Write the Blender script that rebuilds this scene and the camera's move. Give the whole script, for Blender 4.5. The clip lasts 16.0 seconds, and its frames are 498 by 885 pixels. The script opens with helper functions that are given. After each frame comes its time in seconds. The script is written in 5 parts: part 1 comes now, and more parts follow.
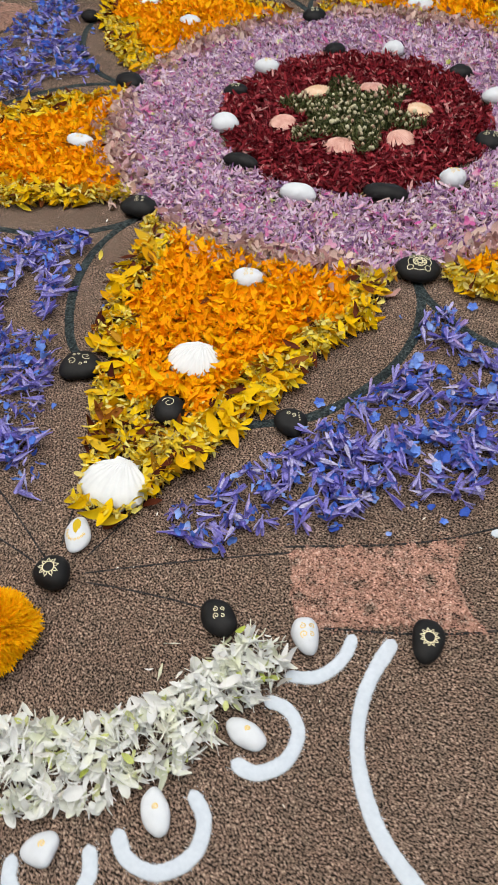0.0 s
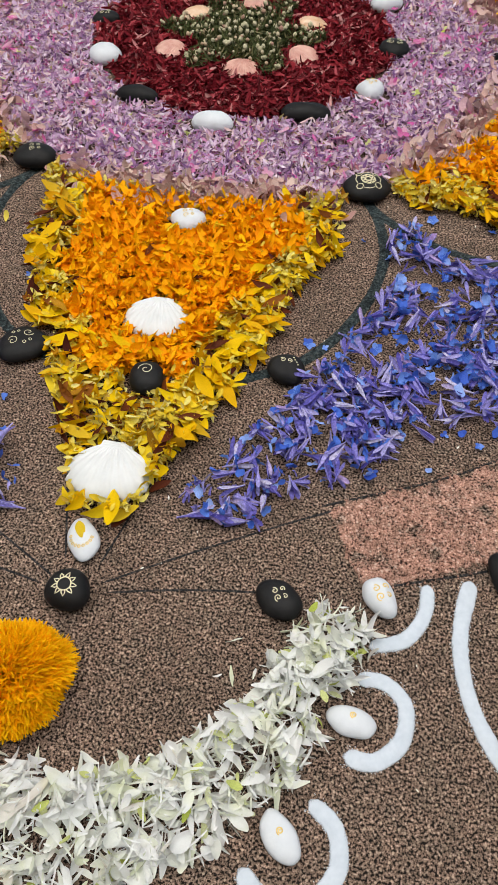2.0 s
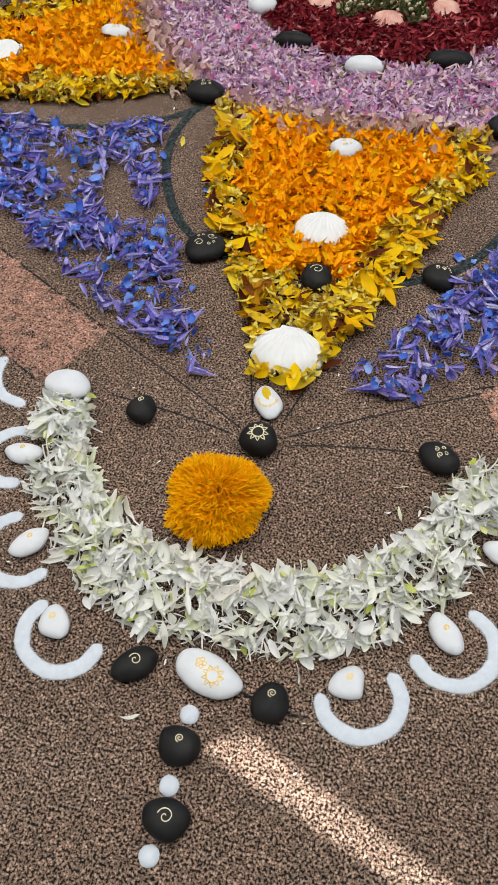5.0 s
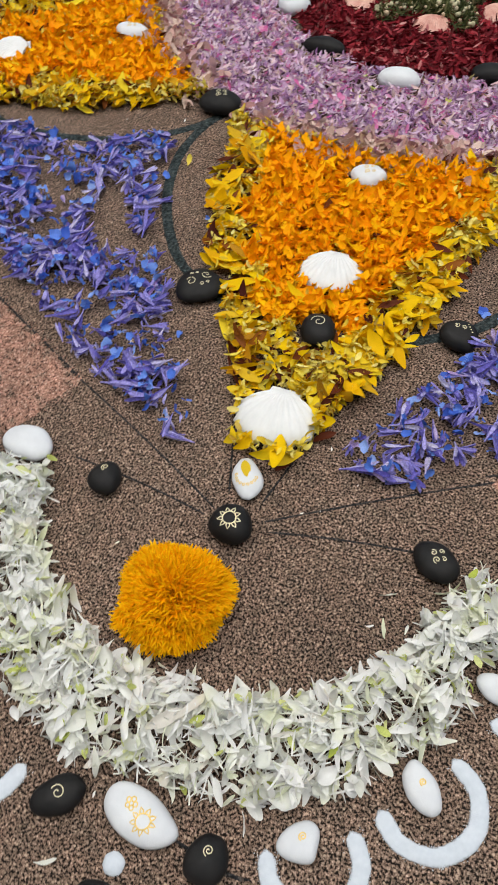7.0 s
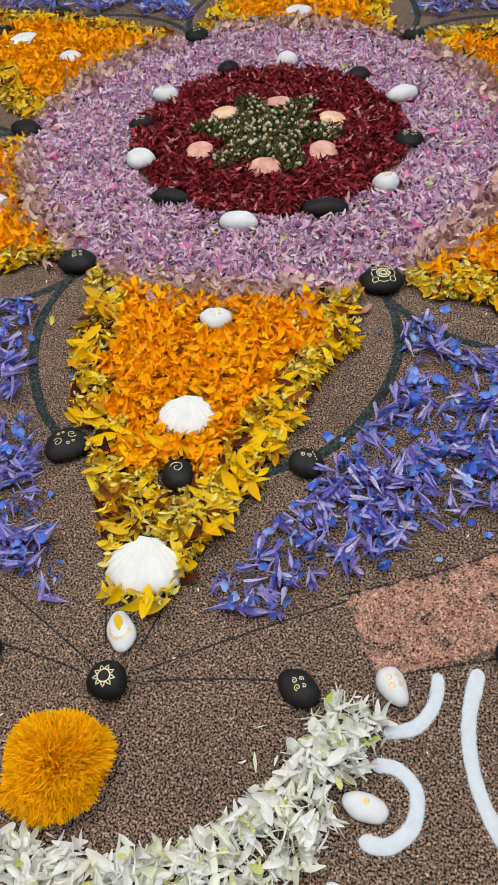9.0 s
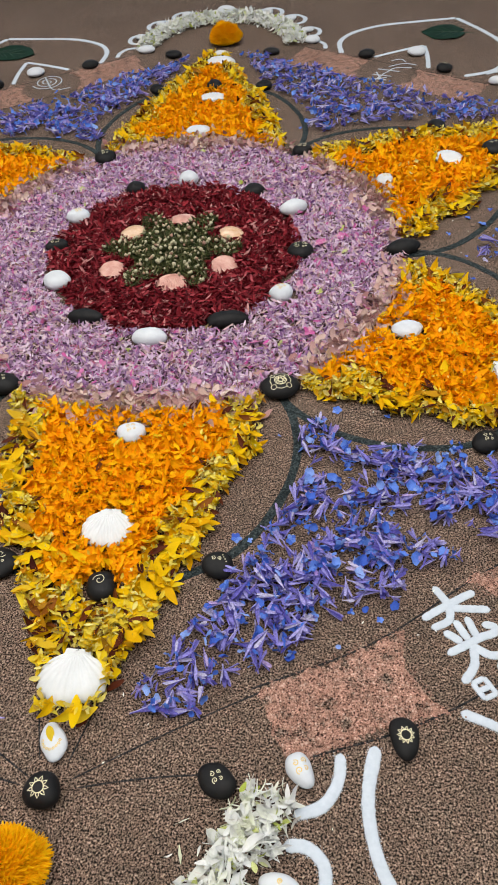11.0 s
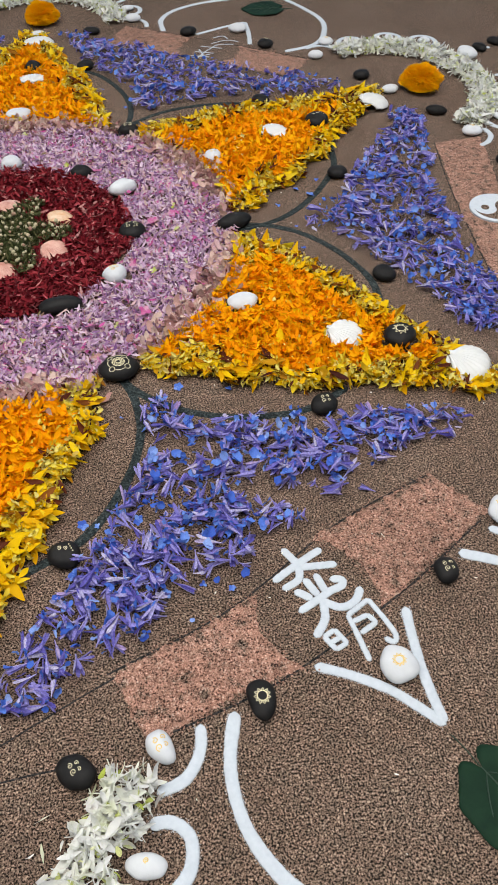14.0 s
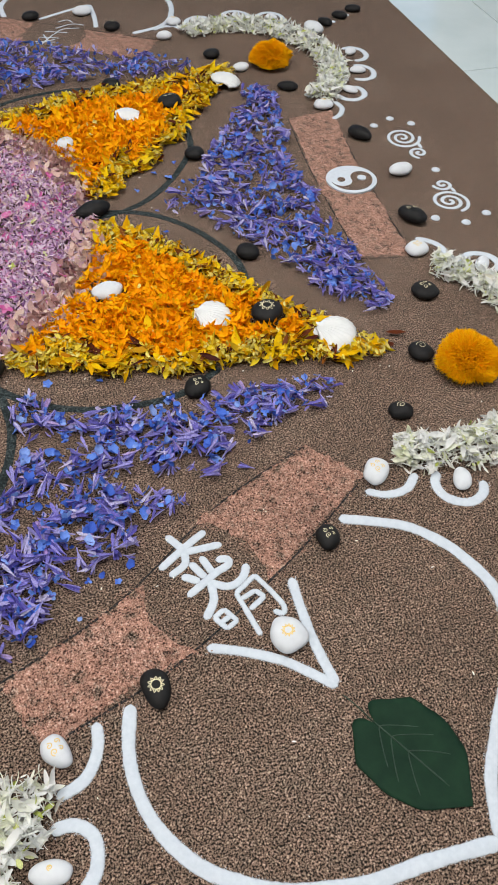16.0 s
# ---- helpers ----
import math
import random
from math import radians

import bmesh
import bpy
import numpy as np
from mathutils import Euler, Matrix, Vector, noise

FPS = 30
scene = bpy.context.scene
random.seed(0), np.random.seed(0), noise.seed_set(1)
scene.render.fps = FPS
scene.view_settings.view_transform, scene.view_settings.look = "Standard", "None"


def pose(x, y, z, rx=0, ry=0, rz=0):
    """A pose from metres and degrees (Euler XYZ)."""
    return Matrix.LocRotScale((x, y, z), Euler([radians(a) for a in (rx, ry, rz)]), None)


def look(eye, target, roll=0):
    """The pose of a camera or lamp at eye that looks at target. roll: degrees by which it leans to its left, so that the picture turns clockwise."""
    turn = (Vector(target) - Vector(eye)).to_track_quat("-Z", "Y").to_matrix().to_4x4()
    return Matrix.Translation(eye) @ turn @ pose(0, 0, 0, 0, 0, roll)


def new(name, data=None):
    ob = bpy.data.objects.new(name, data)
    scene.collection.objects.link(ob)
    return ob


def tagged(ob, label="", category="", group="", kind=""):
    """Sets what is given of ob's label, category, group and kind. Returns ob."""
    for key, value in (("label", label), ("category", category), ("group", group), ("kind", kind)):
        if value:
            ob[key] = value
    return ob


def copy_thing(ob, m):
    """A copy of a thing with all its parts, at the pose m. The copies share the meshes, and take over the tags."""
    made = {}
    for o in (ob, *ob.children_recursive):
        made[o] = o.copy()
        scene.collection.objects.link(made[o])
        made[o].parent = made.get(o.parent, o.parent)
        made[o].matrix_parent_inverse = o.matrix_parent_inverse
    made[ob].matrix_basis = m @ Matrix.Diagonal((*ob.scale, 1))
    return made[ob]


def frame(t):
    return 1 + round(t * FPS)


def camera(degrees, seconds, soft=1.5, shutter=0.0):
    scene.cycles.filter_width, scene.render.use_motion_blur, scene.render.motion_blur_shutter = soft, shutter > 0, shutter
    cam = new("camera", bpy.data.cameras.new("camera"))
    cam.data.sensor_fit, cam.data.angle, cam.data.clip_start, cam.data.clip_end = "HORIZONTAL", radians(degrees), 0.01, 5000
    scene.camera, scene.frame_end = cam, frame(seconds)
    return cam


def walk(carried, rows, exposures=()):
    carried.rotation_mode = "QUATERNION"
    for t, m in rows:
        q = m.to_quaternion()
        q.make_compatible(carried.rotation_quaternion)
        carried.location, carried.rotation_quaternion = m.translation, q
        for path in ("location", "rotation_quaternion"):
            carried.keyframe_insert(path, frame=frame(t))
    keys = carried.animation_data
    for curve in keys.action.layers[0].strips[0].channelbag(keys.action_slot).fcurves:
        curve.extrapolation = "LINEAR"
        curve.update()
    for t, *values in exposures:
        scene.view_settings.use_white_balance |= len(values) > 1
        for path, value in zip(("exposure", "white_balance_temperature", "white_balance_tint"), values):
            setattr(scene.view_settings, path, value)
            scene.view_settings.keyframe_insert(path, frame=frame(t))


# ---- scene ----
# Flower mandala on a brown carpet; the origin is its centre, one star tip points to -y.
PI = math.pi
cam = camera(37.0, 16.0, 0.95, 0.25)
PATH = [
    (0, (0.3761, -1.2873, 0.7040), (0.0993, -0.7188, -0.0707), -3.46),
    (0.5, (0.2907, -1.2338, 0.6574), (0.0554, -0.6851, -0.1448), -6.88),
    (1, (0.2445, -1.2385, 0.6366), (0.0485, -0.6810, -0.1701), -7.19),
    (1.5, (0.2246, -1.2549, 0.6228), (0.0840, -0.6884, -0.1891), -3.35),
    (2, (0.2015, -1.2768, 0.6193), (0.1171, -0.6912, -0.1869), 0.66),
    (2.5, (0.1627, -1.3280, 0.6267), (0.1252, -0.7052, -0.1548), 4.63),
    (3, (0.1423, -1.3887, 0.6402), (0.1130, -0.7466, -0.1259), 5.60),
    (3.5, (0.1261, -1.4275, 0.6308), (0.0829, -0.7868, -0.1358), 6.14),
    (4, (0.1199, -1.4442, 0.6267), (0.0594, -0.8269, -0.1578), 4.57),
    (4.5, (0.1183, -1.4597, 0.6392), (0.0054, -0.8734, -0.1630), 0.44),
    (4.7, (0.1175, -1.4631, 0.6453), (-0.0233, -0.8907, -0.1625), -1.61),
    (6.8, (0.1378, -1.3228, 0.6166), (-0.0682, -0.8075, -0.2153), -1.75),
    (7, (0.1431, -1.3102, 0.6188), (-0.0639, -0.7904, -0.2100), -3.64),
    (7.5, (0.1655, -1.2749, 0.6398), (-0.0246, -0.7202, -0.1702), -5.81),
    (8, (0.1909, -1.2600, 0.6592), (0.0193, -0.6744, -0.1330), -5.99),
    (8.2, (0.1986, -1.2590, 0.6605), (0.0351, -0.6634, -0.1260), -5.64),
    (10.3, (0.2749, -1.2644, 0.8205), (0.1344, -0.6341, 0.0570), -6.12),
    (10.5, (0.2786, -1.2651, 0.8223), (0.1531, -0.6185, 0.0698), -5.73),
    (11, (0.2901, -1.2662, 0.8304), (0.1993, -0.5915, 0.0979), -4.74),
    (11.5, (0.3016, -1.2695, 0.8311), (0.2422, -0.5809, 0.1083), -3.72),
    (12, (0.3119, -1.2717, 0.8277), (0.2778, -0.5824, 0.1040), -2.99),
    (12.5, (0.3234, -1.2726, 0.8222), (0.3117, -0.5873, 0.0939), -2.51),
    (13, (0.3314, -1.2738, 0.8182), (0.3423, -0.5954, 0.0837), -1.99),
    (13.5, (0.3393, -1.2744, 0.8140), (0.3758, -0.6040, 0.0730), -1.28),
    (14, (0.3479, -1.2744, 0.8106), (0.4124, -0.6134, 0.0630), -0.84),
    (14.5, (0.3549, -1.2734, 0.8124), (0.4543, -0.6238, 0.0587), -0.25),
    (15, (0.3725, -1.2758, 0.8106), (0.5072, -0.6384, 0.0519), 0.16),
    (15.5, (0.3877, -1.2813, 0.8095), (0.5514, -0.6537, 0.0483), 0.59),
    (16, (0.3898, -1.2824, 0.8066), (0.5743, -0.6587, 0.0471), 1.33),
]
walk(cam, [(t, look(eye, target, roll)) for t, eye, target, roll in PATH],
     [(0, 1.76), (1.5, 1.70), (3, 1.67), (4.7, 1.64), (6.8, 1.65), (8.2, 1.67), (10.5, 1.71), (12.5, 1.76), (14, 1.75), (16, 1.72)])

# ---- light: a hall with large windows to the north and east, an added overhead fill lamp, white ceiling and walls ----
world = bpy.data.worlds.new("sky")
scene.world = world
world.use_nodes = True
wn = world.node_tree.nodes
sky = wn.new("ShaderNodeTexSky")
sky.sky_type, sky.sun_disc = "NISHITA", False
SUN_TO = Vector((0.1, -0.75, 0.65)).normalized()
sky.sun_elevation = math.asin(SUN_TO.z)
sky.sun_rotation = math.atan2(SUN_TO.x, SUN_TO.y)
wn["Background"].inputs["Strength"].default_value = 0.05
world.node_tree.links.new(sky.outputs[0], wn["Background"].inputs["Color"])

sun = new("sun", bpy.data.lights.new("sun", "SUN"))
sun.data.energy, sun.data.angle, sun.data.color = 5.0, radians(0.12), (1.0, 0.96, 0.9)
sun.matrix_world = look(SUN_TO * 20, (0, 0, 0))


def area_lamp(name, eye, target, w, h, watts, color):
    ob = new(name, bpy.data.lights.new(name, "AREA"))
    ob.data.shape, ob.data.size, ob.data.size_y, ob.data.energy, ob.data.color = "RECTANGLE", w, h, watts, color
    ob.matrix_world = look(eye, target)
    return ob


area_lamp("window_light_north", (0.5, 5.9, 1.75), (0.5, 0, 1.55), 8.0, 2.5, 1.1, (1.0, 0.98, 0.95))
area_lamp("window_light_east", (6.4, 1.5, 1.75), (0, 1.5, 1.55), 7.0, 2.5, 0.7, (1.0, 0.98, 0.95))
# added soft fill lamp overhead, out of view; no known source there
area_lamp("overhead_fill_light", (-0.1, -0.75, 3.38), (-0.1, -0.75, 0.0), 5.0, 3.0, 60, (1.0, 0.975, 0.93))


# ---- materials ----
def nodes_of(name):
    m = bpy.data.materials.new(name)
    m.use_nodes = True
    nt = m.node_tree
    return m, nt, nt.nodes["Principled BSDF"]


def node(nt, kind, **inputs):
    n = nt.nodes.new(kind)
    for k, v in inputs.items():
        n.inputs[k.replace("_", " ")].default_value = v
    return n


def ramp(nt, fac, stops, mode="LINEAR"):
    r = nt.nodes.new("ShaderNodeValToRGB")
    r.color_ramp.interpolation = mode
    e = r.color_ramp.elements
    while len(e) < len(stops):
        e.new(0.5)
    for el, (p, c) in zip(e, stops):
        el.position = p
        el.color = (*c, 1) if len(c) == 3 else (c[0], c[0], c[0], 1)
    nt.links.new(fac, r.inputs[0])
    return r.outputs[0]


def place_of(nt):
    return nt.nodes.new("ShaderNodeNewGeometry").outputs["Position"]


def noise_of(nt, co, scale, detail=2.0, rough=0.5):
    n = node(nt, "ShaderNodeTexNoise", Scale=scale, Detail=detail, Roughness=rough)
    nt.links.new(co, n.inputs["Vector"])
    return n.outputs["Fac"]


def mix_of(nt, fac, a, b, blend="MIX"):
    m = nt.nodes.new("ShaderNodeMix")
    m.data_type, m.blend_type = "RGBA", blend
    for sock, v in ((m.inputs[0], fac), (m.inputs[6], a), (m.inputs[7], b)):
        if isinstance(v, (int, float)):
            sock.default_value = v
        elif isinstance(v, tuple):
            sock.default_value = (*v, 1)
        else:
            nt.links.new(v, sock)
    return m.outputs[2]


def bump_to(nt, bsdf, height, strength, distance):
    b = node(nt, "ShaderNodeBump", Strength=strength, Distance=distance)
    nt.links.new(height, b.inputs["Height"])
    nt.links.new(b.outputs[0], bsdf.inputs["Normal"])


def chance_of(nt):
    """A number from 0 to 1 that differs from petal to petal, joined or single."""
    geo, info = nt.nodes.new("ShaderNodeNewGeometry"), nt.nodes.new("ShaderNodeObjectInfo")
    add, fr = nt.nodes.new("ShaderNodeMath"), nt.nodes.new("ShaderNodeMath")
    add.operation, fr.operation = "ADD", "FRACT"
    nt.links.new(geo.outputs["Random Per Island"], add.inputs[0])
    nt.links.new(info.outputs["Random"], add.inputs[1])
    nt.links.new(add.outputs[0], fr.inputs[0])
    return fr.outputs[0]


def pile_material(name, stops, speck, pile=430.0, depth=0.0022, wide=1.1, under=None, deep=0.34):
    """A rough granular surface: pale grains, the shade of the hollows between them painted dark, and broad uneven wear.
    under: the stops of a second surface that shows through in worn patches."""
    m, nt, bsdf = nodes_of(name)
    co = place_of(nt)
    fine = noise_of(nt, co, pile, 2.0, 0.6)
    grain = noise_of(nt, co, pile * 2.1, 1.0, 0.5)
    broad = noise_of(nt, co, 6.0, 4.0, 0.6)
    mid = noise_of(nt, co, 60.0, 2.0, 0.6)
    col = ramp(nt, fine, stops)
    if under:
        worn = node(nt, "ShaderNodeMath")
        worn.operation = "MULTIPLY_ADD"
        nt.links.new(grain, worn.inputs[0])
        worn.inputs[1].default_value = 0.55
        nt.links.new(mid, worn.inputs[2])
        col = mix_of(nt, ramp(nt, worn.outputs[0], [(0.58, (1,)), (0.70, (0,))]), col, ramp(nt, fine, under))
    # shade deep between the grains, put into the colour
    pit_shade = noise_of(nt, co, pile * 0.52, 1.0, 0.5)
    col = mix_of(nt, ramp(nt, pit_shade, [(deep, (0.85,)), (deep + 0.06, (0,))]), col, stops[0][1])
    tint = ramp(nt, grain, [(0.34, (0.62, 0.60, 0.58)), (0.5, (1.0, 1.0, 1.0)), (0.66, (1.32, 1.32, 1.34))])
    col = mix_of(nt, 1.0, col, tint, "MULTIPLY")
    spots = node(nt, "ShaderNodeTexVoronoi", Scale=pile * 0.42)
    nt.links.new(co, spots.inputs["Vector"])
    col = mix_of(nt, ramp(nt, spots.outputs["Distance"], [(0.16, (0.8,)), (0.24, (0,))]), col, speck)
    tone = ramp(nt, broad, [(0.3, (0.84, 0.83, 0.82)), (0.5, (1.0, 0.97, 0.95)), (0.7, (wide, wide, wide))])
    col = mix_of(nt, 1.0, col, tone, "MULTIPLY")
    clumps = noise_of(nt, co, 180.0, 2.0, 0.6)
    col = mix_of(nt, 1.0, col, ramp(nt, clumps, [(0.36, (0.74, 0.72, 0.70)), (0.5, (1.0, 1.0, 1.0)), (0.64, (1.20, 1.20, 1.20))]), "MULTIPLY")
    patch = ramp(nt, mid, [(0.35, (0.84, 0.86, 0.85)), (0.65, (1.15, 1.11, 1.09))])
    col = mix_of(nt, 1.0, col, patch, "MULTIPLY")
    nt.links.new(col, bsdf.inputs["Base Color"])
    bsdf.inputs["Roughness"].default_value = 0.95
    bsdf.inputs["Specular IOR Level"].default_value = 0.2
    bump_to(nt, bsdf, fine, 0.6, depth)
    return m


# the near-black stops paint the shade between the tufts
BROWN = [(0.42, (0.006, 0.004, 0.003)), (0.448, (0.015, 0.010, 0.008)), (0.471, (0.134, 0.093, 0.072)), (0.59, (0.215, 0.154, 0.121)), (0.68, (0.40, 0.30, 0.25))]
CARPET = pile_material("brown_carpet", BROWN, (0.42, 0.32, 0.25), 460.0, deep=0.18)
PINK = pile_material("pink_gravel", [(0.35, (0.020, 0.010, 0.008)), (0.395, (0.10, 0.05, 0.038)), (0.43, (0.285, 0.160, 0.125)), (0.60, (0.375, 0.225, 0.178)), (0.70, (0.53, 0.38, 0.32))], (0.53, 0.39, 0.33), 420.0, under=BROWN, deep=0.18)
TEAL = pile_material("dark_teal_powder", [(0.36, (0.010, 0.014, 0.016)), (0.50, (0.026, 0.038, 0.042)), (0.66, (0.065, 0.082, 0.085))], (0.06, 0.07, 0.07), 330.0)
CHALK = pile_material("dark_chalk", [(0.44, (0.010, 0.011, 0.013)), (0.54, (0.034, 0.036, 0.040)), (0.64, (0.075, 0.062, 0.056))], (0.10, 0.08, 0.07), 400.0)


def petal_material(name, stops, rough=0.55, through_light=0.3, vein=0.25, scale=900.0, tinge=None):
    m, nt, bsdf = nodes_of(name)
    col = ramp(nt, chance_of(nt), stops)
    n = noise_of(nt, place_of(nt), scale, 2.0, 0.6)
    col = mix_of(nt, 1.0, col, ramp(nt, n, [(0.3, (1 - vein,)), (0.7, (1.0,))]), "MULTIPLY")
    if tinge:
        spots = noise_of(nt, place_of(nt), 38.0, 2.0, 0.6)
        col = mix_of(nt, ramp(nt, spots, [(0.52, (0,)), (0.68, (1,))]), col, mix_of(nt, 1.0, col, tinge, "MULTIPLY"))
    nt.links.new(col, bsdf.inputs["Base Color"])
    bsdf.inputs["Roughness"].default_value = rough
    bsdf.inputs["Specular IOR Level"].default_value = 0.08
    bump_to(nt, bsdf, n, 0.25, 0.0006)
    tr = nt.nodes.new("ShaderNodeBsdfTranslucent")
    nt.links.new(col, tr.inputs["Color"])
    mx = nt.nodes.new("ShaderNodeMixShader")
    mx.inputs[0].default_value = through_light
    nt.links.new(bsdf.outputs[0], mx.inputs[1])
    nt.links.new(tr.outputs[0], mx.inputs[2])
    nt.links.new(mx.outputs[0], nt.nodes["Material Output"].inputs["Surface"])
    return m


LILAC = petal_material("lilac_petals", [(0.0, (0.22, 0.10, 0.28)), (0.14, (0.56, 0.33, 0.57)), (0.42, (0.82, 0.60, 0.82)), (0.58, (0.94, 0.83, 0.92)), (0.70, (0.90, 0.70, 0.84)), (0.80, (0.84, 0.66, 0.58)), (0.89, (0.80, 0.50, 0.66)), (0.955, (0.74, 0.14, 0.46)), (1.0, (0.36, 0.30, 0.12))], 0.55, 0.35, 0.15)
BLUSH = petal_material("blush_petals", [(0.0, (0.42, 0.20, 0.20)), (0.3, (0.68, 0.42, 0.38)), (0.7, (0.84, 0.66, 0.56)), (0.9, (0.70, 0.44, 0.50)), (1.0, (0.50, 0.34, 0.20))], 0.55, 0.2, 0.3)
BLOSSOM = petal_material("pink_blossom", [(0.0, (0.66, 0.10, 0.36)), (0.5, (0.78, 0.28, 0.52)), (1.0, (0.82, 0.50, 0.62))])
CRIMSON = petal_material("crimson_petals", [(0.0, (0.08, 0.006, 0.010)), (0.4, (0.20, 0.013, 0.022)), (0.75, (0.37, 0.034, 0.046)), (0.90, (0.52, 0.10, 0.12)), (1.0, (0.68, 0.36, 0.34))], 0.5, 0.15, 0.35)
ORANGE = petal_material("orange_petals", [(0.0, (0.93, 0.32, 0.001)), (0.4, (0.95, 0.40, 0.001)), (0.8, (0.96, 0.46, 0.002)), (1.0, (0.97, 0.56, 0.003))], 0.6, 0.20, 0.10)
YELLOW = petal_material("yellow_petals", [(0.0, (0.70, 0.33, 0.002)), (0.3, (0.82, 0.49, 0.003)), (0.70, (0.85, 0.58, 0.004)), (0.90, (0.82, 0.62, 0.03)), (1.0, (0.50, 0.20, 0.006))], 0.6, 0.20, 0.10)
RUSSET = petal_material("russet_petals", [(0.0, (0.060, 0.012, 0.008)), (0.5, (0.13, 0.030, 0.010)), (0.8, (0.30, 0.10, 0.012)), (1.0, (0.55, 0.28, 0.015))], 0.5, 0.2, 0.3)
STRAW = petal_material("pale_yellow_petals", [(0.0, (0.70, 0.48, 0.02)), (0.5, (0.80, 0.65, 0.09)), (0.85, (0.84, 0.75, 0.27)), (1.0, (0.52, 0.32, 0.03))], 0.6, 0.20, 0.12)
VIOLET = petal_material("violet_blue_florets", [(0.0, (0.13, 0.11, 0.50)), (0.25, (0.24, 0.21, 0.70)), (0.55, (0.37, 0.33, 0.83)), (0.80, (0.52, 0.48, 0.91)), (0.94, (0.74, 0.70, 0.94)), (1.0, (0.50, 0.32, 0.74))], 0.5, 0.22, 0.5, 420.0)
BLUE = petal_material("bright_blue_florets", [(0.0, (0.055, 0.12, 0.56)), (0.4, (0.10, 0.22, 0.77)), (0.8, (0.19, 0.34, 0.86)), (1.0, (0.33, 0.47, 0.90))], 0.5, 0.2, 0.25)
IVORY = petal_material("ivory_petals", [(0.0, (0.70, 0.73, 0.56)), (0.10, (0.79, 0.80, 0.73)), (0.5, (0.84, 0.85, 0.845)), (0.9, (0.85, 0.845, 0.84)), (1.0, (0.73, 0.69, 0.63))], 0.5, 0.30, 0.06, 900.0, (0.98, 0.99, 0.84))
LIME = petal_material("lime_petal_scraps", [(0.0, (0.50, 0.58, 0.10)), (0.5, (0.72, 0.76, 0.30)), (1.0, (0.84, 0.86, 0.56))])
MARIGOLD = petal_material("marigold_petals", [(0.0, (0.96, 0.43, 0.001)), (0.5, (0.99, 0.54, 0.002)), (1.0, (0.99, 0.64, 0.005))], 0.6, 0.34, 0.10)
SPRIG = petal_material("green_sprigs", [(0.0, (0.035, 0.045, 0.018)), (0.5, (0.075, 0.090, 0.032)), (0.85, (0.15, 0.15, 0.06)), (1.0, (0.26, 0.21, 0.12))], 0.5, 0.15)
BUD = petal_material("cream_buds", [(0.0, (0.50, 0.45, 0.28)), (0.6, (0.66, 0.60, 0.42)), (0.9, (0.62, 0.46, 0.32)), (1.0, (0.46, 0.26, 0.20))], 0.45, 0.1)


def plain_material(name, a, b, rough, scale=60.0, bump=0.0, dist=0.001, spec=0.5, detail=4.0, metal=0.0):
    m, nt, bsdf = nodes_of(name)
    co = place_of(nt)
    n = noise_of(nt, co, scale, detail, 0.6)
    nt.links.new(ramp(nt, n, [(0.3, a), (0.7, b)]), bsdf.inputs["Base Color"])
    bsdf.inputs["Roughness"].default_value = rough
    bsdf.inputs["Metallic"].default_value = metal
    bsdf.inputs["Specular IOR Level"].default_value = spec
    if bump:
        bump_to(nt, bsdf, noise_of(nt, co, scale * 14, 3.0, 0.6), bump, dist)
    return m


def powder_material():
    """Dry white powder that thins out to loose grains at the foot of its heap."""
    m, nt, bsdf = nodes_of("white_powder")
    co = place_of(nt)
    n, grains = noise_of(nt, co, 160, 4.0, 0.6), noise_of(nt, co, 1300, 2.0, 0.6)
    nt.links.new(ramp(nt, n, [(0.3, (0.51, 0.56, 0.63)), (0.7, (0.59, 0.635, 0.70))]), bsdf.inputs["Base Color"])
    bsdf.inputs["Roughness"].default_value = 1.0
    bsdf.inputs["Specular IOR Level"].default_value = 0.03
    bump_to(nt, bsdf, grains, 0.5, 0.001)
    parts = nt.nodes.new("ShaderNodeSeparateXYZ")
    nt.links.new(co, parts.inputs[0])
    high = nt.nodes.new("ShaderNodeMath")
    high.operation = "MULTIPLY_ADD"
    high.inputs[1].default_value = 0.0021
    nt.links.new(grains, high.inputs[0])
    nt.links.new(parts.outputs["Z"], high.inputs[2])
    scaled = nt.nodes.new("ShaderNodeMath")
    scaled.operation = "MULTIPLY"
    scaled.inputs[1].default_value = 200.0
    nt.links.new(high.outputs[0], scaled.inputs[0])
    nt.links.new(ramp(nt, scaled.outputs[0], [(0.24, (0,)), (0.46, (1,))]), bsdf.inputs["Alpha"])
    return m


POWDER = powder_material()
LOOSE = plain_material("loose_powder", (0.51, 0.56, 0.63), (0.59, 0.635, 0.70), 1.0, 160, 0, 0, 0.03)
BLACK_STONE = plain_material("black_pebble", (0.006, 0.006, 0.007), (0.014, 0.013, 0.013), 0.6, 70, 0.3, 0.0006, 0.22)
WHITE_STONE = plain_material("white_pebble", (0.56, 0.58, 0.62), (0.64, 0.66, 0.695), 0.6, 50, 0.3, 0.0008, 0.25)
GOLD = plain_material("gold_paint", (0.62, 0.42, 0.10), (0.80, 0.60, 0.22), 0.45, 300, 0, 0, 0.5, 2.0, 0.4)
PALE_GOLD = plain_material("pale_gold_paint", (0.62, 0.55, 0.34), (0.78, 0.72, 0.50), 0.5, 300, 0, 0, 0.5, 2.0, 0.2)
SHELL = plain_material("white_shell", (0.62, 0.63, 0.635), (0.70, 0.705, 0.71), 0.6, 45, 0.3, 0.0008, 0.25)
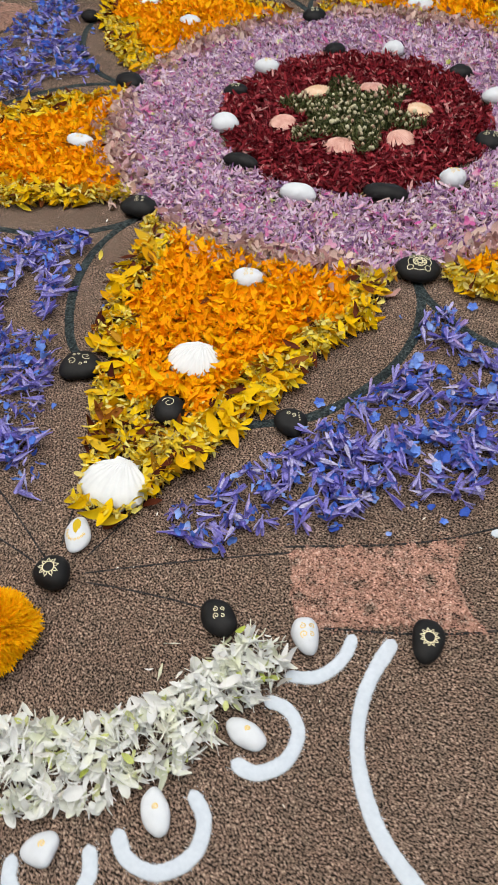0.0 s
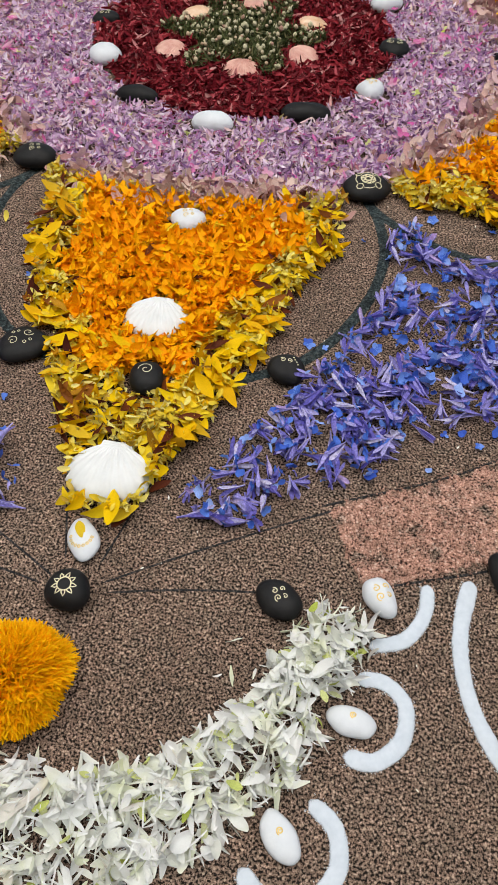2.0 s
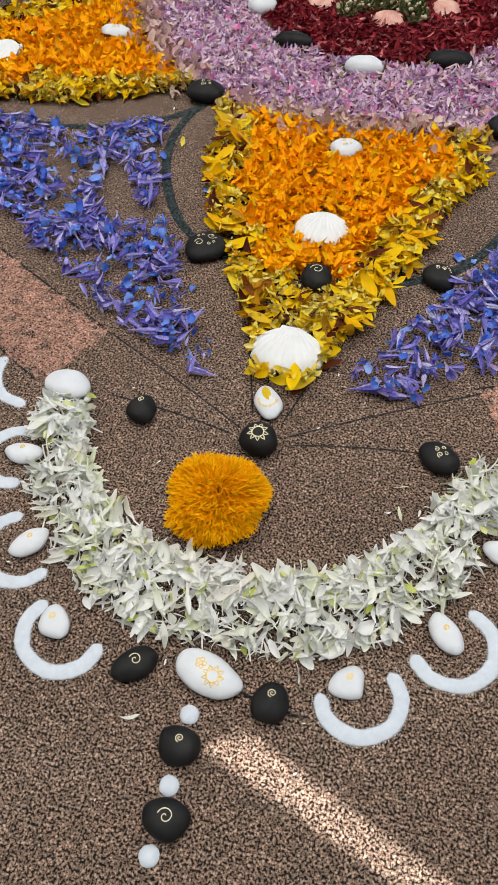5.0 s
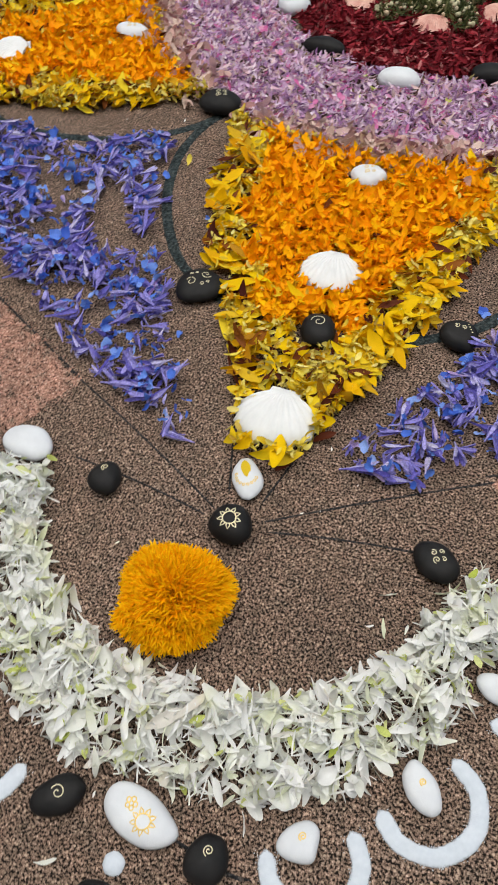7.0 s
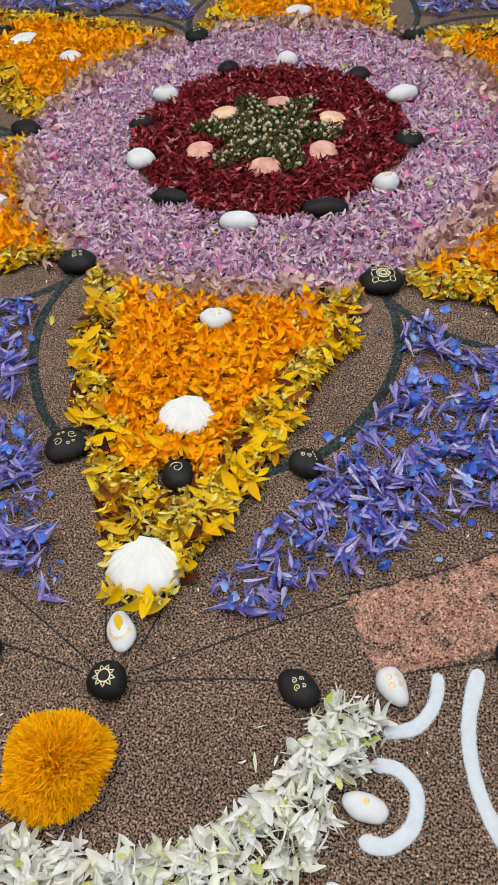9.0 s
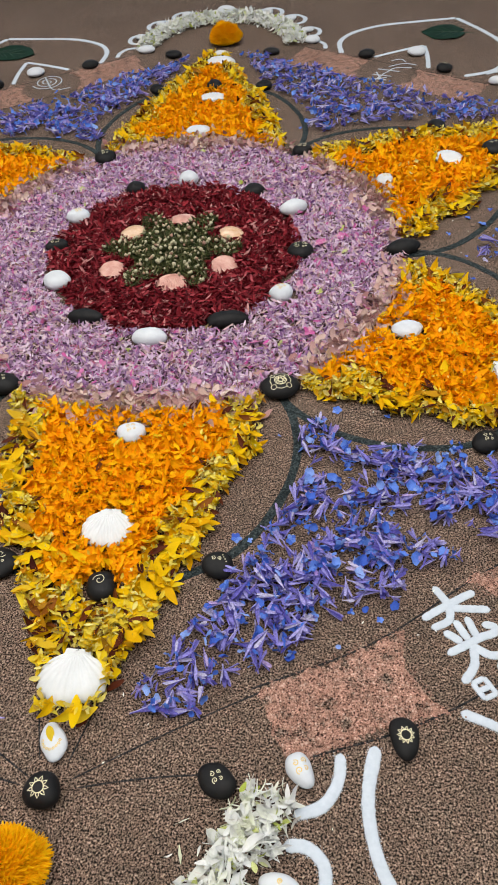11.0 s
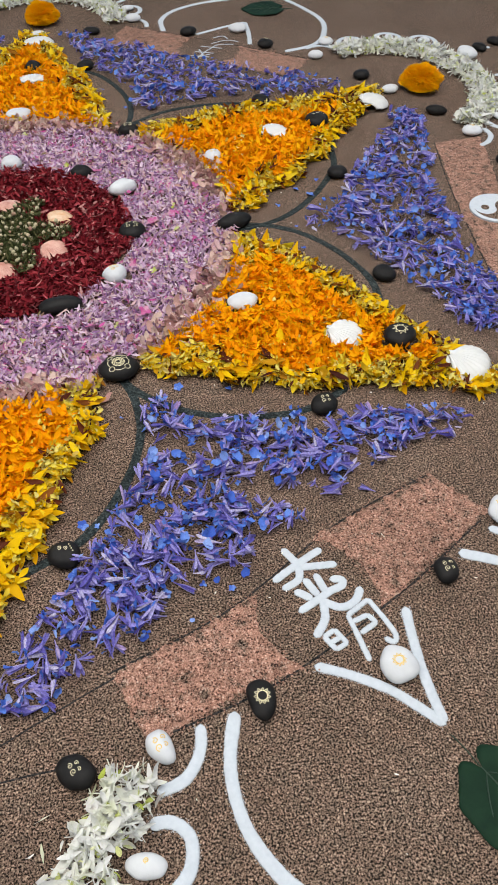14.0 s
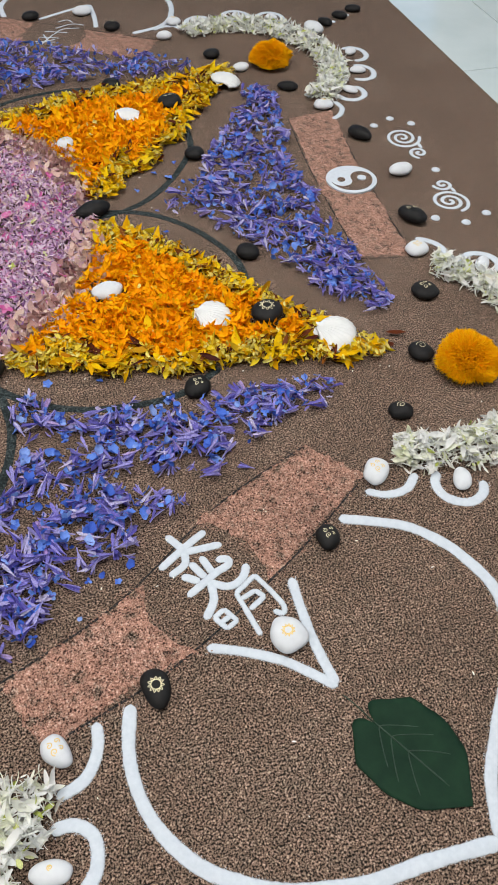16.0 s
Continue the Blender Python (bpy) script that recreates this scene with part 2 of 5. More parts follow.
PINK_SHELL = plain_material("pink_shell", (0.48, 0.21, 0.17), (0.68, 0.42, 0.35), 0.45, 70, 0.3, 0.0008, 0.45)
PEACH_SHELL = plain_material("peach_shell", (0.58, 0.32, 0.16), (0.74, 0.56, 0.42), 0.45, 70, 0.3, 0.0008, 0.45)
LEAF = plain_material("dark_green_leaf", (0.005, 0.019, 0.011), (0.010, 0.034, 0.017), 0.7, 40, 0.25, 0.0006, 0.12)
LEAF_RIB = plain_material("leaf_rib", (0.011, 0.033, 0.019), (0.016, 0.041, 0.024), 0.5, 200)
WALL = plain_material("grey_wall_paint", (0.42, 0.42, 0.41), (0.48, 0.48, 0.47), 0.8, 4, 0.1, 0.001)
CEIL = plain_material("white_ceiling_paint", (0.78, 0.78, 0.78), (0.82, 0.82, 0.82), 0.85, 4, 0.1, 0.001)
FRAME = plain_material("grey_window_frame", (0.30, 0.31, 0.32), (0.36, 0.37, 0.38), 0.4, 20)
TILE = plain_material("white_polished_tile", (0.50, 0.58, 0.60), (0.60, 0.67, 0.69), 0.10, 3, 0.0, 0.0, 0.5, 6.0)
GROUT = plain_material("grey_grout", (0.30, 0.31, 0.31), (0.38, 0.38, 0.38), 0.9, 80)


# ---- building helpers ----
def mesh_of(name, verts, faces, material, smooth=True):
    me = bpy.data.meshes.new(name)
    me.from_pydata([tuple(v) for v in verts], [], [tuple(f) for f in faces])
    for m in material if isinstance(material, (list, tuple)) else [material]:
        me.materials.append(m)
    if smooth:
        me.polygons.foreach_set("use_smooth", [True] * len(me.polygons))
    me.update()
    return me


def thing(name, me, label="", category="", group="", kind="", m=None):
    ob = new(name, me)
    if m is not None:
        ob.matrix_world = m
    return tagged(ob, label, category, group, kind)


def piece(name, me, parent, label="", m=None):
    ob = new(name, me)
    ob.parent = parent
    if m is not None:
        ob.matrix_basis = m
    return tagged(ob, label)


def box(x0, x1, y0, y1, z0, z1):
    v = [(x, y, z) for z in (z0, z1) for y in (y0, y1) for x in (x0, x1)]
    f = [(0, 2, 3, 1), (4, 5, 7, 6), (0, 1, 5, 4), (2, 6, 7, 3), (0, 4, 6, 2), (1, 3, 7, 5)]
    return v, f


def bevelled(name, dims, material, width=0.002):
    bm = bmesh.new()
    v, f = box(*dims)
    vs = [bm.verts.new(p) for p in v]
    for q in f:
        bm.faces.new([vs[i] for i in q])
    bmesh.ops.bevel(bm, geom=bm.edges[:], offset=width, segments=1, affect="EDGES")
    me = bpy.data.meshes.new(name)
    bm.to_mesh(me)
    bm.free()
    me.materials.append(material)
    return me


def joined(*parts):
    verts, faces = [], []
    for v, f in parts:
        n = len(verts)
        verts += list(v)
        faces += [tuple(i + n for i in q) for q in f]
    return verts, faces


def step_up(a, b, v):
    t = np.clip((v - a) / (b - a), 0, 1)
    return t * t * (3 - 2 * t)


def laid(x, y):
    """The drawing was laid by hand: its far half is a little longer than its near half, its east side a little shorter."""
    far, near = np.maximum(y, 0), np.maximum(-y, 0)
    nx = x - 0.018 * far * (1 - step_up(0.1, 0.5, x)) - 0.022 * step_up(0.35, 0.75, x) * (1 - step_up(0.0, 0.35, y))
    nx = nx + 0.006 * step_up(0.35, 0.6, near) * (1 - step_up(0.25, 0.4, np.abs(x)))
    nx = nx + 0.035 * x * step_up(0.4, 0.9, near) * (1 - step_up(0.3, 0.4, np.abs(x)))
    ny = y + far * (0.05 + 0.05 * far + 0.03 * x) + 0.1 * np.maximum(0, near - 0.85) * step_up(0.25, 0.4, x)
    return nx, ny


def place(x, y):
    nx, ny = laid(x, y)
    return (float(nx), float(ny))


def around(deg, r):
    return place(r * math.cos(radians(deg)), r * math.sin(radians(deg)))


def tip_at(k, x, r):
    """A place by the star's tip number k: x across, r out from the centre. Tip 0 points to -y."""
    a = radians(60 * k)
    return place(x * math.cos(a) + r * math.sin(a), x * math.sin(a) - r * math.cos(a))


def side_at(j, s, n):
    """A place in the sector between two tips, number j: s along its side, n out from the centre. Sector 0 faces -60 degrees."""
    a = radians(-60 + 60 * j)
    return place(n * math.cos(a) - s * math.sin(a), n * math.sin(a) + s * math.cos(a))


def smooth_path(points, step=0.004, closed=False):
    """A Catmull-Rom curve through a few points, sampled evenly."""
    p = [np.array(q, float) for q in points]
    ends = [p[-1]] + p + [p[0], p[1]] if closed else [2 * p[0] - p[1]] + p + [2 * p[-1] - p[-2]]
    out = []
    for a, b, c, d in zip(ends, ends[1:], ends[2:], ends[3:]):
        n = max(2, int(np.linalg.norm(c - b) / step))
        for i in range(n):
            t = i / n
            out.append(0.5 * (2 * b + (c - a) * t + (2 * a - 5 * b + 4 * c - d) * t * t + (3 * b - a - 3 * c + d) * t**3))
    if not closed:
        out.append(p[-1])
    return np.array(out)


def ridge(points, width, height, seed=0.0, taper=True, sides=8, rough=0.12, floor_z=0.0):
    """A low rounded ridge of loose material along a path."""
    pts = np.asarray(points, float)
    tan = np.gradient(pts, axis=0)
    tan /= np.linalg.norm(tan, axis=1)[:, None] + 1e-9
    nor = np.stack([-tan[:, 1], tan[:, 0]], 1)
    n = len(pts)
    run = np.r_[0, np.cumsum(np.linalg.norm(np.diff(pts, axis=0), axis=1))]
    verts, faces = [], []
    for i in range(n):
        end = min(run[i], run[-1] - run[i]) / (0.65 * width)
        e = math.sqrt(max(0.03, 1 - (1 - min(1, end)) ** 2)) if taper else 1.0
        wide = width * 0.5 * e * (1 + 1.2 * rough * noise.noise((pts[i][0] * 30, pts[i][1] * 30, seed)))
        for s in range(sides + 1):
            a = PI * s / sides
            j = rough * noise.noise((pts[i][0] * 260 + s, pts[i][1] * 260, seed + s * 0.7))
            off = math.cos(a) * wide * (1 + j)
            z = math.sin(a) ** 1.25 * height * e * (1 + 2 * j)
            q = pts[i] + nor[i] * off
            verts.append((q[0], q[1], floor_z + z - (0.0005 if s in (0, sides) else 0)))
    for i in range(n - 1):
        for s in range(sides):
            a = i * (sides + 1) + s
            faces.append((a, a + 1, a + sides + 2, a + sides + 1))
    return verts, faces


def crumbs(path, width, dense, seed=3):
    """Loose grains beside a line of powder."""
    rnd = random.Random(seed + len(path))
    out = []
    for (x0, y0), (x1, y1) in zip(path, path[1:]):
        for _ in range(9 * dense):
            t, d = rnd.random(), rnd.choice((-1, 1)) * width * (0.40 + abs(rnd.gauss(0, 0.085)))
            ln = math.hypot(x1 - x0, y1 - y0) + 1e-9
            x, y = x0 + (x1 - x0) * t - (y1 - y0) / ln * d, y0 + (y1 - y0) * t + (x1 - x0) / ln * d
            r, a = rnd.uniform(0.0002, 0.0006), rnd.uniform(0, PI)
            c, s = r * math.cos(a), r * math.sin(a)
            out.append(([(x + c, y + s, 0), (x - s, y + c, 0), (x - c, y - s, 0), (x + s, y - c, 0), (x, y, r * 1.2)], [(0, 1, 4), (1, 2, 4), (2, 3, 4), (3, 0, 4)]))
    return out


def powder_line(name, points, width, label, category="powder line", group="", material=None, height=None, step=0.004):
    path = smooth_path(points, step)
    v, f = ridge(path, width, height or width * 0.17, points[0][0] * 7)
    ob = thing(name, mesh_of(name, v, f, material or POWDER), label, category, group)
    if material is None or material is TEAL:
        piece("powder_fringe", mesh_of("powder_fringe", *joined(*crumbs(path, width, 1)), material or LOOSE, False), ob, "scattered loose grains along the line")
    return ob


# petals
def petal_shape(length, width, curl=0.2, cup=0.2, tip=0.7, nx=2, ny=3, twist=0.0, waist=0.15, ruffle=0.0, blunt=0.75):
    """A petal along +y from its base at the origin: a small curved grid."""
    verts, faces = [], []
    for j in range(ny + 1):
        v = j / ny
        w = width * 0.5 * (waist + (1 - waist) * math.sin(PI * min(1.0, v ** tip * 0.94 + 0.03)) ** blunt)
        bend = curl * v
        y = length * (math.sin(bend) / curl if abs(curl) > 1e-3 else v)
        z = length * ((1 - math.cos(bend)) / curl if abs(curl) > 1e-3 else 0)
        for i in range(nx + 1):
            u = 2 * i / nx - 1
            x, dz = u * w * (1 + ruffle * 0.5 * math.sin(11 * v + 2 * u + 9 * length * 100)), cup * w * u * u + ruffle * w * math.sin(8 * v + 2.5 * u + length * 700) * (0.4 + abs(u))
            a = twist * v
            verts.append((x * math.cos(a) - dz * math.sin(a), y, z + x * math.sin(a) + dz * math.cos(a)))
    for j in range(ny):
        for i in range(nx):
            a = j * (nx + 1) + i
            faces.append((a, a + 1, a + nx + 2, a + nx + 1))
    c = np.array(verts)
    c[:, 1] -= length * 0.45
    return c, faces


def trumpet_shape(length, petals=6, spread=1.0, seed=0):
    """A narrow funnel floret lying on its side, with rounded lobes that open at its end."""
    rnd = random.Random(seed)
    parts = []
    for k in range(petals):
        a0 = 2 * PI * k / 6 + rnd.uniform(-0.15, 0.15)
        sp = spread * rnd.uniform(0.6, 1.25)
        long = length * rnd.uniform(0.92, 1.05)
        verts, faces = [], []
        for v in (0.0, 0.25, 0.48, 0.64, 0.80, 0.93, 1.0):
            flare = max(0.0, v - 0.36) / 0.64
            r = 0.0009 + 0.0017 * v + 0.0060 * sp * flare**1.35
            w = r * 0.62 if v < 0.45 else (0.0018, 0.0023, 0.0025, 0.0017, 0.0003)[(v > 0.5) + (v > 0.7) + (v > 0.9) + (v > 0.97)]
            y = v * long - 0.004 * sp * flare**2
            for u in (-1, 0, 1):
                rr = r + (0.0010 if u else 0.0) * (1 if v > 0.4 else -0.4)
                verts.append((rr * math.cos(a0) - u * w * math.sin(a0), y, rr * math.sin(a0) + u * w * math.cos(a0)))
        for q in range(6):
            for u in (0, 1):
                faces.append((3 * q + u, 3 * q + u + 1, 3 * q + u + 4, 3 * q + u + 3))
        parts.append((verts, faces))
    v, f = joined(*parts)
    c = np.array(v)
    c[:, 1] -= length * 0.5
    return c, f


def rosette_shape(radius, petals=5, seed=0):
    """A small open floret lying face up."""
    rnd = random.Random(seed)
    parts = []
    for k in range(petals):
        a = 2 * PI * k / petals + rnd.uniform(-0.2, 0.2)
        c, f = petal_shape(radius, radius * 0.85, rnd.uniform(0.1, 0.6), 0.3, 1.1, 2, 3)
        c[:, 1] += radius * 0.45
        rot = np.array([[math.cos(a), -math.sin(a), 0], [math.sin(a), math.cos(a), 0], [0, 0, 1]])
        parts.append(((c @ rot.T).tolist(), f))
    v, f = joined(*parts)
    return np.array(v), f


def turns(yaw, pitch, roll):
    """Rotation matrices from arrays of angles in radians: roll about the length, then pitch, then yaw."""
    cy, sy, cp, sp, cr, sr = np.cos(yaw), np.sin(yaw), np.cos(pitch), np.sin(pitch), np.cos(roll), np.sin(roll)
    o, l = np.zeros_like(yaw), np.ones_like(yaw)
    rz = np.stack([cy, -sy, o, sy, cy, o, o, o, l], -1).reshape(-1, 3, 3)
    rx = np.stack([l, o, o, o, cp, -sp, o, sp, cp], -1).reshape(-1, 3, 3)
    ry = np.stack([cr, o, sr, o, l, o, -sr, o, cr], -1).reshape(-1, 3, 3)
    return rz @ rx @ ry


FEET = []  # where stones and shells lie: x, y, half-axes, turn


def clear_of_feet(xy, gap):
    """Which places lie under no stone or shell."""
    ok = np.ones(len(xy), bool)
    for x, y, a, b, yaw in FEET:
        dx, dy = xy[:, 0] - x, xy[:, 1] - y
        a, b = a + gap, b + gap
        near = np.hypot(dx, dy) < max(a, b)
        if near.any():
            c, q = math.cos(yaw), math.sin(yaw)
            ok &= ~(near & (((dx * c + dy * q) / a) ** 2 + ((dy * c - dx * q) / b) ** 2 < 1.0))
    return ok


def heap(name, layers, label, category, kind="stuff", seed=1, group=""):
    """A heap of petals as one mesh. layers: dicts with shapes, material, xy, z, pitch, roll, yaw, scale and singles,
    the number of its topmost pieces that become parts of their own."""
    rng = np.random.default_rng(seed)
    all_v, all_f, all_m, mats, single_jobs, base = [], [], [], [], [], 0
    for la in layers:
        xy = np.asarray(la["xy"], float)
        free = clear_of_feet(xy, la.get("gap", 0.005))
        xy, n = xy[free], int(free.sum())
        if n == 0:
            continue
        yaw = la.get("yaw")
        yaw = rng.uniform(0, 2 * PI, n) if yaw is None else np.asarray(yaw)[free]
        pitch, roll = rng.normal(0, la.get("pitch", 0.3), n) + (np.asarray(la.get("pitch0", 0.0)) * np.ones(len(free)))[free], rng.normal(0, la.get("roll", 0.5), n)
        scale = rng.uniform(*la.get("scale", (0.8, 1.2)), n)
        z = (np.asarray(la["z"], float) * np.ones(len(free)))[free]
        rot = turns(yaw, pitch, roll) * scale[:, None, None]
        pick = rng.integers(0, len(la["shapes"]), n)
        if la["material"] not in mats:
            mats.append(la["material"])
        mi = mats.index(la["material"])
        keep = np.argsort(z)[: n - la.get("singles", 0)]
        alone = np.setdiff1d(np.arange(n), keep)
        for s, (sv, sf) in enumerate(la["shapes"]):
            idx = keep[pick[keep] == s]
            if len(idx):
                v = np.einsum("nij,kj->nki", rot[idx], sv)
                v[:, :, :2] += xy[idx][:, None]
                low = np.minimum(v[:, :, 2].min(1) + z[idx], 0.0015) - 0.0015
                v[:, :, 2] += (z[idx] - low)[:, None]
                k = len(sv)
                f = (np.asarray(sf)[None] + (np.arange(len(idx)) * k)[:, None, None] + base).reshape(-1, 4)
                all_v.append(v.reshape(-1, 3))
                all_f.append(f)
                all_m.append(np.full(len(f), mi))
                base += len(idx) * k
            me = None
            for i in alone[pick[alone] == s]:
                if me is None:
                    me = mesh_of(la.get("piece", "petal"), sv, sf, la["material"])
                low = min((rot[i] @ sv.T)[2].min() + z[i], 0.0015) - 0.0015
                m = Matrix(rot[i].tolist()).to_4x4()
                m.translation = (xy[i][0], xy[i][1], z[i] - low)
                single_jobs.append((la.get("piece", "petal"), me, m))
    v, f, mi = np.concatenate(all_v), np.concatenate(all_f), np.concatenate(all_m)
    me = bpy.data.meshes.new(name)
    me.vertices.add(len(v))
    me.vertices.foreach_set("co", v.ravel())
    me.loops.add(f.size)
    me.loops.foreach_set("vertex_index", f.ravel().astype(np.int32))
    me.polygons.add(len(f))
    me.polygons.foreach_set("loop_start", np.arange(0, f.size, 4, dtype=np.int32))
    me.polygons.foreach_set("loop_total", np.full(len(f), 4, dtype=np.int32))
    me.update(calc_edges=True)
    for m in mats:
        me.materials.append(m)
    me.polygons.foreach_set("material_index", mi.astype(np.int32))
    me.polygons.foreach_set("use_smooth", np.ones(len(f), dtype=bool))
    me.validate()
    ob = thing(name, me, label, category, group, kind)
    for nm, pm, m in single_jobs:
        piece(nm, pm, ob, m=m)
    return ob


def scatter(n, inside, bounds, rng):
    """n random places within bounds for which inside(x, y) holds; inside gives a chance from 0 to 1."""
    got = []
    count = 0
    while count < n:
        p = np.stack([rng.uniform(bounds[0], bounds[1], 4 * n), rng.uniform(bounds[2], bounds[3], 4 * n)], 1)
        p = p[rng.uniform(0, 1, len(p)) < inside(p[:, 0], p[:, 1])]
        got.append(p)
        count += len(p)
    return np.concatenate(got)[:n]


def turned(xy, degrees):
    a = radians(degrees)
    xy = xy @ np.array([[math.cos(a), math.sin(a)], [-math.sin(a), math.cos(a)]])
    return np.stack(laid(xy[:, 0], xy[:, 1]), 1)


def uneven(x, y, scale, seed):
    """A smooth random field from about -1 to 1."""
    r = np.random.default_rng(seed)
    out = 0
    for i in range(5):
        a, b = r.normal(0, scale, 2), r.uniform(0, 2 * PI)
        out = out + np.sin(a[0] * x + a[1] * y + b)
    return out / 2.5


# ---- the hall ----
MAT_X, MAT_Y0, MAT_Y1 = 1.439, -2.05, 1.775
floor_base = thing("floor", mesh_of("floor", *box(-5.0, 6.5, -4.0, 6.0, -0.06, -0.0105), GROUT, False), "pale grey grout bed under white polished floor tiles", "floor", kind="structure")


def carpet_mesh():
    v, f = [], []
    x0, x1, y0, y1, c = -MAT_X, MAT_X, MAT_Y0, MAT_Y1, 0.003
    for z, i in ((-0.0074, 0.0), (-c, 0.0), (0.0, c)):
        v += [(x0 + i, y0 + i, z), (x1 - i, y0 + i, z), (x1 - i, y1 - i, z), (x0 + i, y1 - i, z)]
    for k in (0, 4):
        f += [(k + i, k + (i + 1) % 4, k + 4 + (i + 1) % 4, k + 4 + i) for i in range(4)]
    f += [(8, 9, 10, 11), (3, 2, 1, 0)]
    return v, f


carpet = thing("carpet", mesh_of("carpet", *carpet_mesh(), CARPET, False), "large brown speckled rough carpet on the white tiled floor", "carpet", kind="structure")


def wall(name, quads):
    parts = [box(*q) for q in quads]
    return thing(name, mesh_of(name, *joined(*parts), WALL, False), "plain grey painted wall of the hall", "wall", kind="structure")


H = 3.3
wall("wall_north", [(-5, 6.5, 6.0, 6.2, 0, 0.5), (-5, 6.5, 6.0, 6.2, 3.0, H), (-5, -3.5, 6.0, 6.2, 0.5, 3.0), (4.5, 6.5, 6.0, 6.2, 0.5, 3.0)])
wall("wall_east", [(6.5, 6.7, -4, 6.2, 0, 0.5), (6.5, 6.7, -4, 6.2, 3.0, H), (6.5, 6.7, -4, -2.0, 0.5, 3.0), (6.5, 6.7, 5.0, 6.2, 0.5, 3.0)])
wall("wall_west", [(-5.2, -5, -4.1, 6.2, 0, H)])
# unseen ceiling opening, added to hold the overhead fill lamp
FILL_X0, FILL_X1, FILL_Y0, FILL_Y1 = -2.6, 2.4, -2.25, 0.75
ceiling = thing("ceiling", mesh_of("ceiling", *joined(box(-5.2, 6.7, FILL_Y1, 6.2, H, H + 0.15), box(-5.2, 6.7, -4.1, FILL_Y0, H, H + 0.15), box(-5.2, FILL_X0, FILL_Y0, FILL_Y1, H, H + 0.15), box(FILL_X1, 6.7, FILL_Y0, FILL_Y1, H, H + 0.15)), CEIL, False), "plain white painted ceiling with an opening added for the overhead lamp", "ceiling", kind="structure")


# unseen panel, added only to stop the sun above the fill lamp
thing("skylight_cover", mesh_of("skylight_cover", *box(FILL_X0 - 0.1, FILL_X1 + 0.1, FILL_Y0 - 0.1, FILL_Y1 + 0.1, H + 0.154, H + 0.20), CEIL, False), "unseen white panel added to keep sun out of the ceiling opening", "skylight", kind="structure")


def south_wall():
    """The unseen wall behind, with one narrow slanting slit added to shape the strip of sun on the carpet."""
    def at(x, y):
        t = (4.0 + y) / -SUN_TO.y
        return (x + SUN_TO.x * t, SUN_TO.z * t)
    # slit corners, traced from the wanted sun strip back to the wall
    inner = [at(0.030, -1.326), at(0.062, -1.305), at(0.460, -1.462), at(0.425, -1.464)]
    outer = [(-5.2, H), (6.7, H), (6.7, 0.0), (-5.2, 0.0)]
    lean = 0.012 / -SUN_TO.y
    v = [(x, -4.0, z) for x, z in outer + inner] + [(x, -4.012, z) for x, z in outer] + [(x + SUN_TO.x * lean, -4.012, z + SUN_TO.z * lean) for x, z in inner]
    f = []
    for k in (0, 8):
        f += [(k + i, k + (i + 1) % 4, k + 4 + (i + 1) % 4, k + 4 + i) for i in range(4)]
    f += [(4 + i, 4 + (i + 1) % 4, 12 + (i + 1) % 4, 12 + i) for i in range(4)]
    return v, f


thing("wall_south", mesh_of("wall_south", *south_wall(), WALL, False), "unseen grey wall with an added slit that shapes the sun strip", "wall", kind="structure")


def window(name, along, dims):
    """A wide window: outer frame and mullions round clear openings."""
    a0, a1, z0, z1, at, bars = dims
    ob = thing(name, None, "wide bright window with slim grey frames", "window", kind="structure")
    def bar(p0, p1, q0, q1):
        d = (p0, p1, at - 0.03, at + 0.03, q0, q1) if along == "x" else (at - 0.03, at + 0.03, p0, p1, q0, q1)
        return bevelled("frame_bar", d, FRAME, 0.004)
    for q in (z0, z1 - 0.06):
        piece("window_frame", bar(a0, a1, q, q + 0.06), ob)
    for i in range(bars + 1):
        p = a0 + (a1 - a0 - 0.06) * i / bars
        piece("mullion", bar(p, p + 0.06, z0 + 0.06, z1 - 0.06), ob)
    return ob


window("window_1", "x", (-3.5, 4.5, 0.5, 3.0, 6.1, 5))
window("window_2", "y", (-2.0, 5.0, 0.5, 3.0, 6.6, 4))

# ---- powder drawing on the carpet: pink gravel bars, dark bows, thin chalk lines ----
BAR_N = ((0.895, 1.003), (0.930, 1.034), (0.870, 0.980), (0.864, 0.980), (0.88, 0.985), (0.884, 0.984))


def bar_n(j, s, k):
    """The inner (k = 0) to outer (k = 1) edge of a gravel bar at s along it; the two by the writing lie askew."""
    if j == 0:
        a, b = (np.interp(s, (-0.27, 0.0), (0.877, 0.908)), np.interp(s, (-0.27, 0.0), (0.966, 1.036))) if s < 0 else (np.interp(s, (0.0, 0.28), (0.874, 0.903)), np.interp(s, (0.0, 0.28), (1.016, 0.994)))
    elif j == 1:
        a, b = np.interp(s, (-0.25, 0.27), (0.922, 0.936)), np.interp(s, (-0.25, 0.27), (1.016, 1.040))
    else:
        a, b = BAR_N[j]
    return float(a + (b - a) * k)


